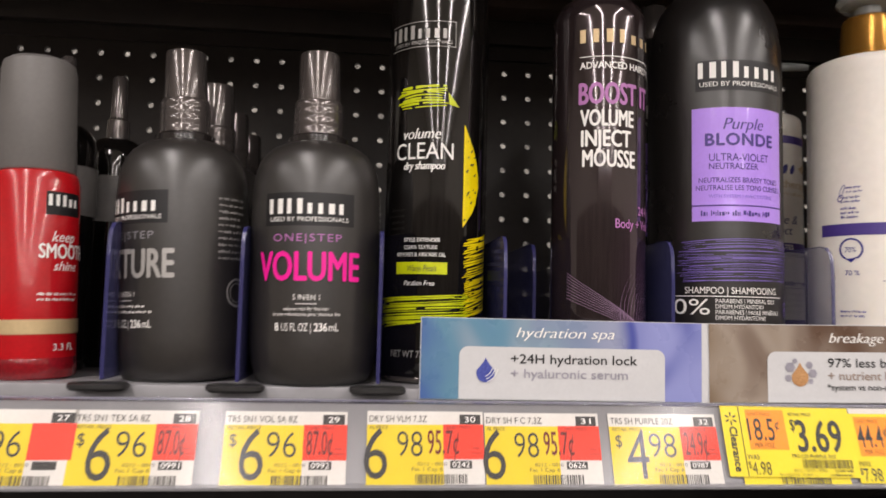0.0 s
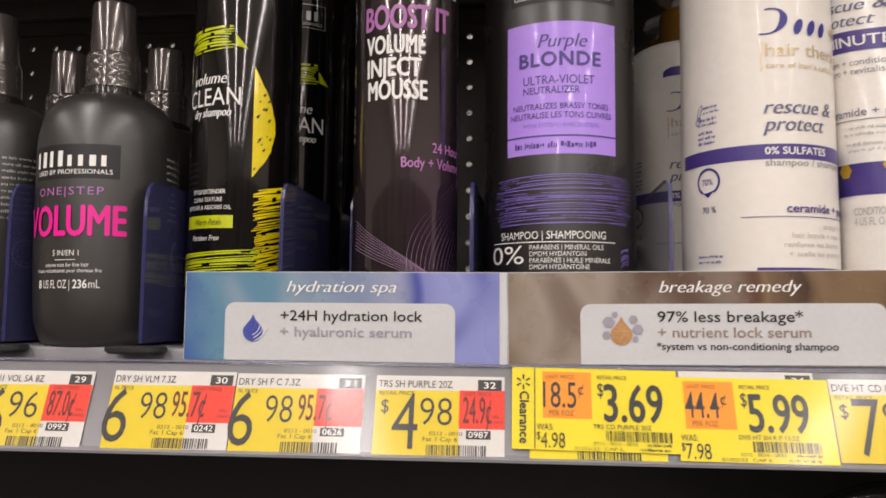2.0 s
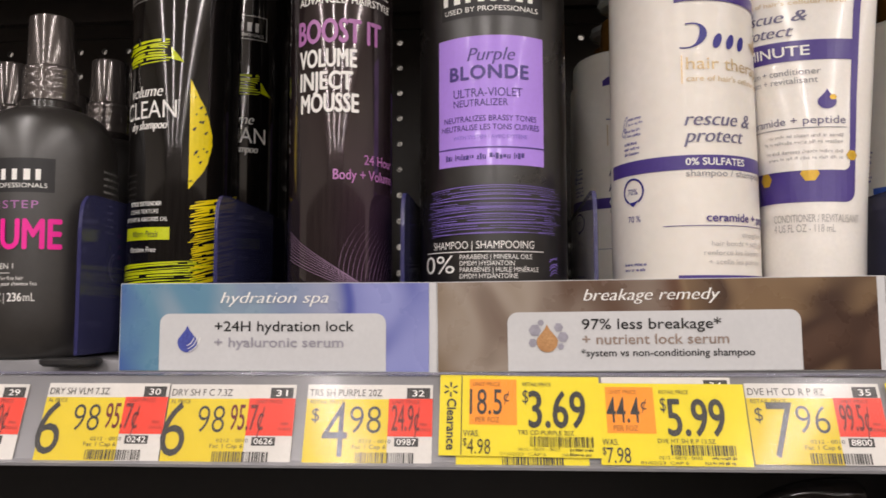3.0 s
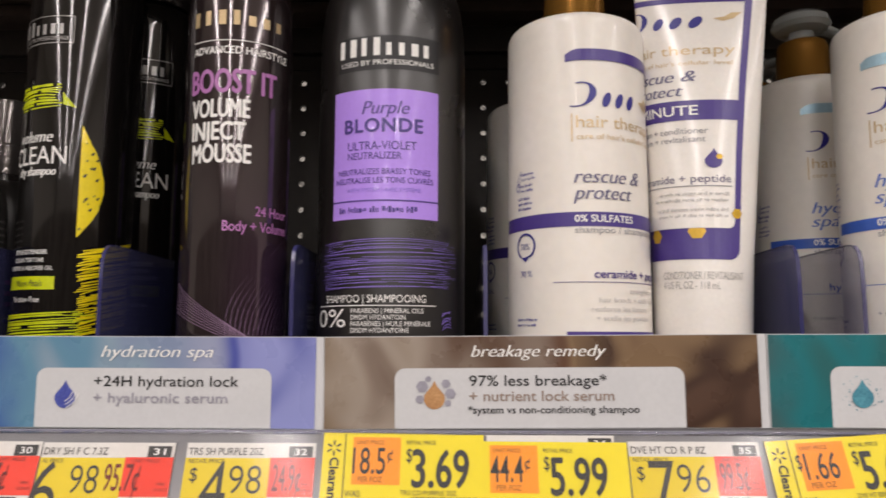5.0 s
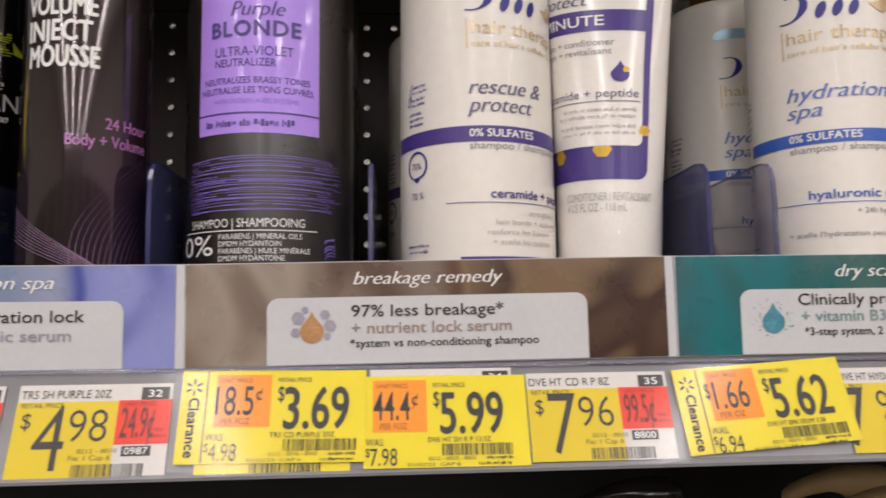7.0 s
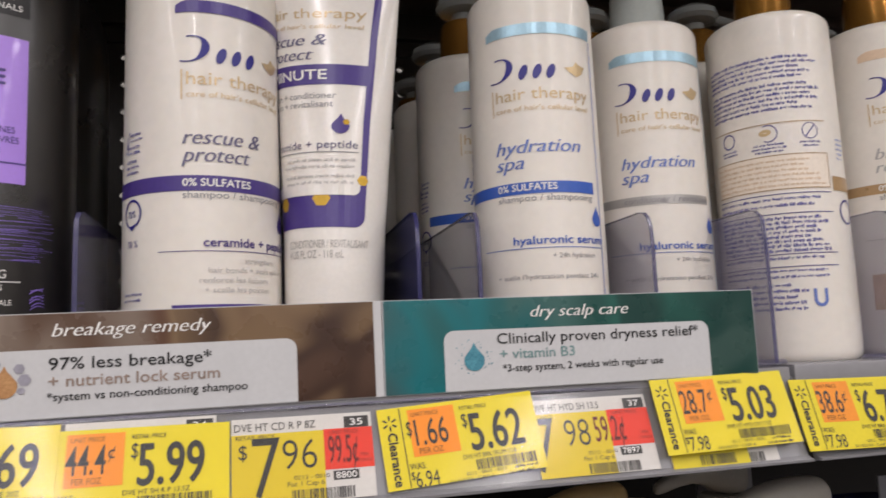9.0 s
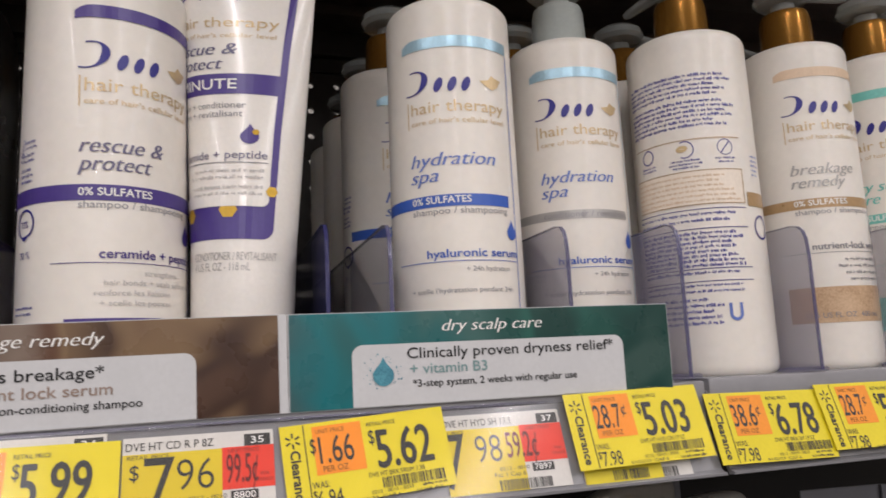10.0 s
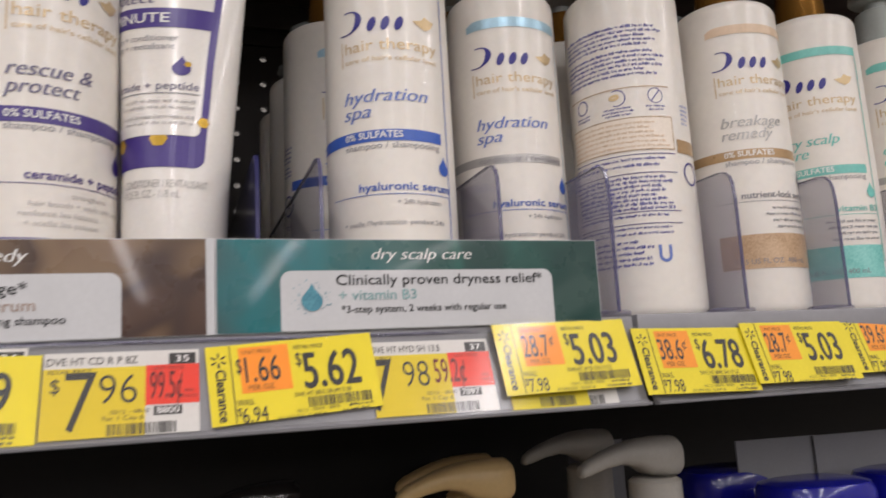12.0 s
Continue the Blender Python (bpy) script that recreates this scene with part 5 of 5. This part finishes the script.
    if kind.endswith("_c"):
        ink("colour_band", rect_mesh((L - 22) * k, (L + 50) * k, 0.0842, 0.0888), band_ink, g, s, 0.0002)
        ink("kind_lettering", type_mesh("conditioner / revitalisant", (L + 0.5) * k, 0.0852, 0.0030, 0.0500), GREY_INK, g, s, 0.0004)
    else:
        ink("colour_band", rect_mesh((L - 42 if kind == "rescue" else L - 24) * k, (L + (50 if kind != "rescue" else 58)) * k, 0.0838 if kind == "rescue" else 0.0842, 0.0903 if kind == "rescue" else 0.0897), band_ink, g, s, 0.0002)
        ink("band_lettering", type_mesh("0% SULFATES", (L + 0.3) * k, 0.0858, 0.0031, 0.0285, heavy=0.00010), WHITE_INK, g, s, 0.0004)
        ink("kind_lettering", type_mesh("shampoo / shampooing", (L + 0.3) * k, 0.0808, 0.0029, 0.0480), GREY_INK, g, s, 0.0003)
    serum = {"rescue": "ceramide + peptide", "hydrate": "hyaluronic serum", "hydrate_c": "hyaluronic serum", "remedy": "nutrient-lock serum", "scalp": "vitamin B3", "scalp_c": "vitamin B3"}[kind]
    sw = 47 if len(serum) > 12 else 27
    s0 = L + (8.6 if kind == "rescue" else 54 - sw)
    si = {"rescue": PURPLE_INK, "hydrate": BLUE_INK, "hydrate_c": BLUE_INK, "remedy": GREY_INK}.get(kind, TEAL_INK)
    ink("serum_lettering", type_mesh(serum, s0 * k, 0.0608, 0.0036, sw * k, heavy=0.00010), si, g, s, 0.0003)
    ink("rule", rect_mesh((L - 10) * k, (L + 54) * k, 0.0588, 0.0591), si, g, s, 0.0003)
    claims = {"rescue": (("strengthens", 26, 0.0540), ("hair bonds + seals split ends", 10.5, 0.0500), ("renforce les liaisons", 7, 0.0460), ("+ scelle les pointes", 9, 0.0420)),
              "hydrate": (("+ 24h hydration", 25, 0.0542), ("+ scelle l'hydratation pendant 24h", -2, 0.0448)), "hydrate_c": (("+ 24h hydration", 25, 0.0542), ("+ scelle l'hydratation pendant 24h", -2, 0.0448))}.get(kind, ())
    if claims:
        ink("claim_lettering", [type_mesh(tx, (L + off) * k, zz, 0.0022, min(1.5 * len(tx), 57 - off) * k) for tx, off, zz in claims], GREY_INK if kind != "rescue" else PALE_INK, g, s, 0.0003)
    else:
        ink("small_print", small_print((L + 18) * k, (L + 53) * k, 0.0540, 4, 0.0017, 0.0036, q, "r"), GREY_INK, g, s, 0.0003)
    ink("drop_mark", poly_mesh(drop_outline((L + 51) * k, 0.0690, 0.0785, 0.0068)), si, g, s, 0.0003)
    if kind in ("remedy", "scalp", "scalp_c"):
        ink("colour_block", rect_mesh((L - 8) * k, (L + 54) * k, 0.0205, 0.0400), mat("block_" + kind, {"remedy": "b59574"}.get(kind, "6cbdb4"), 0.3, vary=0.2, scale=90, color2={"remedy": "d2b493"}.get(kind, "9ad8cf")), g, s, 0.0002)
        ink("volume_lettering", type_mesh("13.5 US FL OZ  400 mL", L * k, 0.0232, 0.0028, 0.0420), GREY_INK, g, s, 0.0004)
    if kind == "rescue":
        ink("lower_band", rect_mesh((L - 4) * k, (L + 56) * k, 0.0340, 0.0372), PURPLE_INK, g, s, 0.0002)
    # small print and marks on the near side
    a = L - (25 if kind == "rescue" else 29)
    ink("side_mark", [ring((a) * k, 0.0762, 0.0052, 0.0062, 22, -60, 240), poly_mesh([((a - 3) * k, 0.0712), (a * k, 0.0690), ((a + 3.5) * k, 0.0722), (a * k, 0.0712)])], INDIGO_INK, g, s, 0.0003)
    ink("leaf_mark", [slanted_loop((a - 4.0) * k, 0.1085, 0.0011, 0.0034, 0.0004, 0.35), slanted_loop((a - 5.0) * k, 0.1045, 0.0016, 0.0020, 0.0004, 0.2)], SIDE_INK, g, s, 0.0003)
    ink("side_lettering", [type_mesh("70%", (a - 3.2) * k, 0.0746, 0.0028, 0.0058), type_mesh("70 %", (a - 3.2) * k, 0.0620, 0.0028, 0.0072)], INDIGO_INK, g, s, 0.0003)
    ink("side_print", small_print((a - 2) * k, (a + 7) * k, 0.1095, 2, 0.0014, 0.0024, q) + small_print((a - 5) * k, (a + 6) * k, 0.1040, 2, 0.0015, 0.0024, q) + small_print((a - 5) * k, (a + 6) * k, 0.0980, 3, 0.0014, 0.0024, q) + small_print((a - 6) * k, (a + 8) * k, 0.0420, 2, 0.0013, 0.0024, q), SIDE_INK, g, s, 0.0003)
    return g


GREY_PURPLE = mat("grey_purple_ink", "6a6684", 0.35, vary=0.05)
white_bottle(0.1200, 0.0338, 0.0338, 0.1870, -6.5, "rescue", spin=60)
white_bottle(0.2797, 0.0312, 0.0316, 0.1890, -31.4, "hydrate", spin=60)
white_bottle(0.3555, 0.0562, 0.0312, 0.1860, -30, "hydrate_c", spin=60, collar=GREY_PUMP, pump=GREY_PUMP)
white_bottle(0.4262, 0.0400, 0.0332, 0.1885, -58, "back", spin=200)
white_bottle(0.5035, 0.0430, 0.0312, 0.1900, -30, "remedy", spin=70, up=0.0055)
white_bottle(0.5720, 0.0470, 0.0312, 0.1910, -47, "scalp", spin=100)
white_bottle(0.6450, 0.0500, 0.0312, 0.1860, -36, "scalp_c", spin=60, collar=GREY_PUMP, pump=GREY_PUMP)
white_bottle(0.1130, 0.1580, 0.0338, 0.1850, -16, "rescue", spin=60)
white_bottle(0.2695, 0.1150, 0.0315, 0.1860, -13, "hydrate", spin=110)
white_bottle(0.2700, 0.1950, 0.0315, 0.1860, -28, "hydrate", front=False, spin=20)
white_bottle(0.2700, 0.2650, 0.0315, 0.1860, -28, "hydrate", front=False, spin=20)
for bx, by, k, c in ((0.356, 0.128, "hydrate_c", GREY_PUMP), (0.356, 0.200, "hydrate_c", GREY_PUMP), (0.428, 0.112, "back", GOLD), (0.43, 0.185, "back", GOLD), (0.504, 0.115, "remedy", GOLD), (0.573, 0.12, "scalp", GOLD), (0.645, 0.125, "scalp_c", GREY_PUMP),
                     (0.115, 0.222, "rescue", GOLD), (0.715, 0.05, "scalp", GOLD)):
    white_bottle(bx, by, 0.032, 0.188, -30, k, front=False, spin=90, collar=c if c is GOLD else GOLD)


def tube(x, y, lean):
    """A squeeze tube standing on its cap: round below, pinched flat and wide above."""
    g = thing("squeeze_tube", pose(x, y, SHELF, 0.0, lean, -8), "white squeeze tube with purple bands, standing on its cap", "tube")
    prof = [(0.0195, 0.0190, 0.0190), (0.0225, 0.0215, 0.0215), (0.030, 0.0222, 0.0222), (0.07, 0.0232, 0.0212), (0.12, 0.0262, 0.0165), (0.16, 0.0288, 0.0112), (0.20, 0.0315, 0.0050), (0.218, 0.0322, 0.0014), (0.230, 0.0322, 0.0012)]
    part("cap", lathe([(0, 0.0200, 0.0200), (0.001, 0.0208, 0.0208), (0.0185, 0.0205, 0.0205), (0.0198, 0.0196, 0.0196)], 56), WHITE_PUMP, g)
    part("body", lathe(prof, 80), WHITE_TUBE, g)
    s = Round(prof, -33)
    q = random.Random(77)

    def P(items, material, lift=0.0003, name="print", label=""):
        return ink(name, items, material, g, s, lift, label)
    P(poly_mesh(round_rect(-0.022, 0.0268, 0.0700, 0.0880, 0.0050, "br")), PURPLE_INK, 0.0002, "purple_band", "purple printed band")
    P([rect_mesh(0.0238, 0.0268, za, zb) for za, zb in ((0.0878, 0.12), (0.12, 0.16), (0.16, 0.20), (0.20, 0.218))], PURPLE_INK, 0.0002, "purple_edge")
    P(rect_mesh(-0.030, 0.0268, 0.1985, 0.2015), PURPLE_INK, 0.0002, "top_rule")
    P([poly_mesh([(hx + hr * math.cos(radians(60 * i)), hz + hr * math.sin(radians(60 * i))) for i in range(6)]) for hx, hz, hr in ((0.008, 0.0830, 0.0038), (0.0250, 0.0915, 0.0026), (-0.012, 0.0815, 0.0036))], YELLOW_GOLD, 0.0004, "gold_hexagon")
    P(poly_mesh(round_rect(-0.023, 0.0240, 0.0845, 0.0895, 0.003, "br")), WHITE_TUBE, 0.0005, "panel_edge")
    P(swash(-0.0180, 0.1845, 0.0300, 0.0105), INDIGO_INK, 0.0003, "maker_mark")
    P(poly_mesh([(0.0140, 0.1895), (0.0175, 0.1903), (0.0195, 0.1925), (0.0230, 0.1927), (0.0205, 0.1895), (0.0170, 0.1880)]), GOLD_INK, 0.0003, "gold_mark")
    P(type_mesh("hair therapy", -0.0165, 0.1705, 0.0050, 0.0380), GOLD_INK, 0.0003, "range_lettering")
    P(type_mesh("care of hair's cellular level", -0.0165, 0.1650, 0.0022, 0.0375), GOLD_INK, 0.0003, "range_print")
    P([type_mesh("rescue &", -0.0200, 0.1565, 0.0056, 0.0290, shear=0.3, bold=-0.012, stem=0.00022), type_mesh("protect", -0.0200, 0.1492, 0.0056, 0.0245, shear=0.3, bold=-0.012, stem=0.00022)], GREY_PURPLE, 0.0003, "name_lettering")
    P(rect_mesh(-0.0300, 0.0240, 0.1368, 0.1468), PURPLE_INK, 0.0002, "minute_band")
    P(type_mesh("1 MINUTE", -0.0215, 0.1393, 0.0048, 0.0310, heavy=0.00008), WHITE_INK, 0.0004, "band_lettering")
    P([type_mesh("serum + conditioner", -0.0200, 0.1300, 0.0030, 0.0330), type_mesh("s\u00e9rum + revitalisant", -0.0200, 0.1258, 0.0030, 0.0320)], GREY_INK, 0.0003, "kind_lettering")
    P(poly_mesh(drop_outline(0.0150, 0.1130, 0.1225, 0.0068)), PURPLE_INK, 0.0003, "drop_mark")
    P(poly_mesh([(0.0172 + 0.0014 * math.cos(radians(60 * i)), 0.1185 + 0.0014 * math.sin(radians(60 * i))) for i in range(6)]), YELLOW_GOLD, 0.0004, "gold_hexagon")
    P(type_mesh("ceramide + peptide", -0.0200, 0.1062, 0.0036, 0.0420), GREY_PURPLE, 0.0003, "serum_lettering")
    P(rect_mesh(-0.0240, 0.0225, 0.1042, 0.1046), GREY_INK, 0.0003, "rule")
    P(small_print(-0.018, 0.0222, 0.1000, 2, 0.0016, 0.0030, q, "r") + small_print(-0.018, 0.0222, 0.0925, 2, 0.0016, 0.0030, q, "r"), PALE_INK, 0.0003, "small_print")
    P([type_mesh("CONDITIONER / REVITALISANT", -0.0085, 0.0610, 0.0034, 0.0375), type_mesh("4 US FL OZ - 118 mL", -0.0085, 0.0565, 0.0034, 0.0260)], SILVER_INK, 0.0003, "volume_lettering")
    # the pinched seam across the top
    part("crimp", slab(-0.0322, 0.0322, -0.0016, 0.0016, 0.2215, 0.2305, 0.0005), WHITE_TUBE, g)
    return g


WHITE_TUBE = mat("white_gloss_tube_plastic", "eee9e2", 0.22, vary=0.03, coat=0.2, sss=0.1)
YELLOW_GOLD = mat("yellow_gold_ink", "cfa62f", 0.28, metal=0.2, vary=0.1)
tube(0.1765, 0.0300, 1.5)

# ---- lower shelf and what stands on it ----
LOW = 0.9635
low = thing("lower_shelf", pose(0, 0, LOW), "dark steel shelf below, in shade", "shelf", kind="structure")
part("deck", slab(-0.8, 1.4, -0.004, 0.355, -0.02, 0.0, 0.0015), STEEL, low)
part("front_rail", slab(-0.8, 1.4, -0.014, -0.0042, -0.045, -0.002, 0.002), STEEL, low)


def low_pump(x, y, h, body_r, head_mat, body_mat, spin, label):
    """A pump bottle with a long duck-bill head."""
    g = thing("lotion_bottle", pose(x, y, LOW), label, "bottle", "pump bottles below")
    prof = foot(0, 0.006, body_r - 0.004, body_r) + [(h - 0.075, body_r, body_r)] + shoulder(h - 0.07, h - 0.048, body_r, 0.013)
    part("body", lathe(prof, 56), body_mat, g)
    part("collar", lathe([(h - 0.049, 0.0150, 0.0150), (h - 0.024, 0.0145, 0.0145), (h - 0.022, 0.0120, 0.0120)], 40), head_mat, g)
    bm = bmesh.new()
    rings = []
    for px, mid, tall, wide in ((0.0155, -0.012, 0.002, 0.003), (0.0150, -0.0115, 0.0085, 0.0085), (0.0120, -0.0112, 0.0108, 0.0112), (0.005, -0.0112, 0.0112, 0.0122), (-0.006, -0.0105, 0.0100, 0.0118),
                               (-0.013, -0.0085, 0.0072, 0.0105), (-0.022, -0.0085, 0.0052, 0.0088), (-0.032, -0.0108, 0.0044, 0.0070), (-0.041, -0.0140, 0.0040, 0.0056), (-0.0455, -0.0160, 0.0030, 0.0044), (-0.0470, -0.0168, 0.0012, 0.0022)):
        row = []
        for i in range(20):
            a = 2 * math.pi * i / 20
            c, q = math.cos(a), math.sin(a)
            row.append(bm.verts.new((px, wide * math.copysign(abs(c) ** 0.7, c), h + mid + tall * math.copysign(abs(q) ** 0.7, q))))
        rings.append(row)
    for r0, r1 in zip(rings, rings[1:]):
        for i in range(20):
            bm.faces.new((r0[i], r0[(i + 1) % 20], r1[(i + 1) % 20], r1[i]))
    bm.faces.new(rings[0])
    bm.faces.new(rings[-1][::-1])
    bmesh.ops.rotate(bm, cent=(0, 0, 0), matrix=Matrix.Rotation(radians(spin), 3, "Z"), verts=bm.verts)
    part("pump_head", bm, head_mat, g, "long-billed pump head")
    return g


low_pump(0.330, 0.060, 0.234, 0.030, SHADED_CREAM, SHADED_CREAM, 0, "cream plastic pump bottle with a long-billed head")
low_pump(0.350, 0.135, 0.229, 0.030, SHADED_CREAM, SHADED_CREAM, 0, "cream plastic pump bottle with a long-billed head")
low_pump(0.431, 0.055, 0.2385, 0.030, SHADED_WHITE, SHADED_WHITE, 0, "white plastic pump bottle with a long-billed head")
low_pump(0.432, 0.130, 0.2385, 0.030, SHADED_WHITE, SHADED_WHITE, 0, "white plastic pump bottle with a long-billed head")
low_pump(0.232, 0.150, 0.222, 0.030, BLACK_GLOSS, BLACK_SATIN, 0, "black pump bottle standing in shade")
for bx, by in ((0.523, 0.035), (0.598, 0.038), (0.523, 0.11), (0.668, 0.04)):
    g = thing("flip_top_bottle", pose(bx, by, LOW), "white bottle with a glossy blue flip-top cap", "bottle", "blue-capped bottles")
    part("body", lathe(foot(0, 0.006, 0.028, 0.033) + [(0.165, 0.033, 0.026)] + shoulder(0.168, 0.180, 0.033, 0.022, 0.026, 0.018), 56, 2.6), WHITE_PUMP, g)
    part("cap", lathe([(0.179, 0.0325, 0.0240), (0.181, 0.0335, 0.0250), (0.203, 0.0330, 0.0245), (0.2075, 0.0310, 0.0225), (0.209, 0.0250, 0.0180)], 56, 2.8), BLUE_CAP, g, "glossy blue flip-top cap")
    part("hinge", slab(-0.008, 0.008, -0.0255, -0.0225, 0.186, 0.198, 0.002), BLUE_CAP, g)
# Pale card toned down to grey, with the lower shelf's shade in its colour.
LOW_CARD = mat("shade_greyed_card_print", "8c8c90", 0.4, vary=0.04)
for bx, by, w, sp in ((0.455, 0.16, 0.045, 4), (0.545, 0.085, 0.06, -6), (0.600, 0.078, 0.06, -3)):
    g = thing("card_tag", pose(bx, by, LOW, 0, 0, sp), "plain pale card standing behind the bottles, greyed to paint in the shade", "card", "pale cards")
    part("card", slab(-w / 2, w / 2, 0, 0.0015, 0, 0.227, 0.0004), LOW_CARD, g, smooth=False)
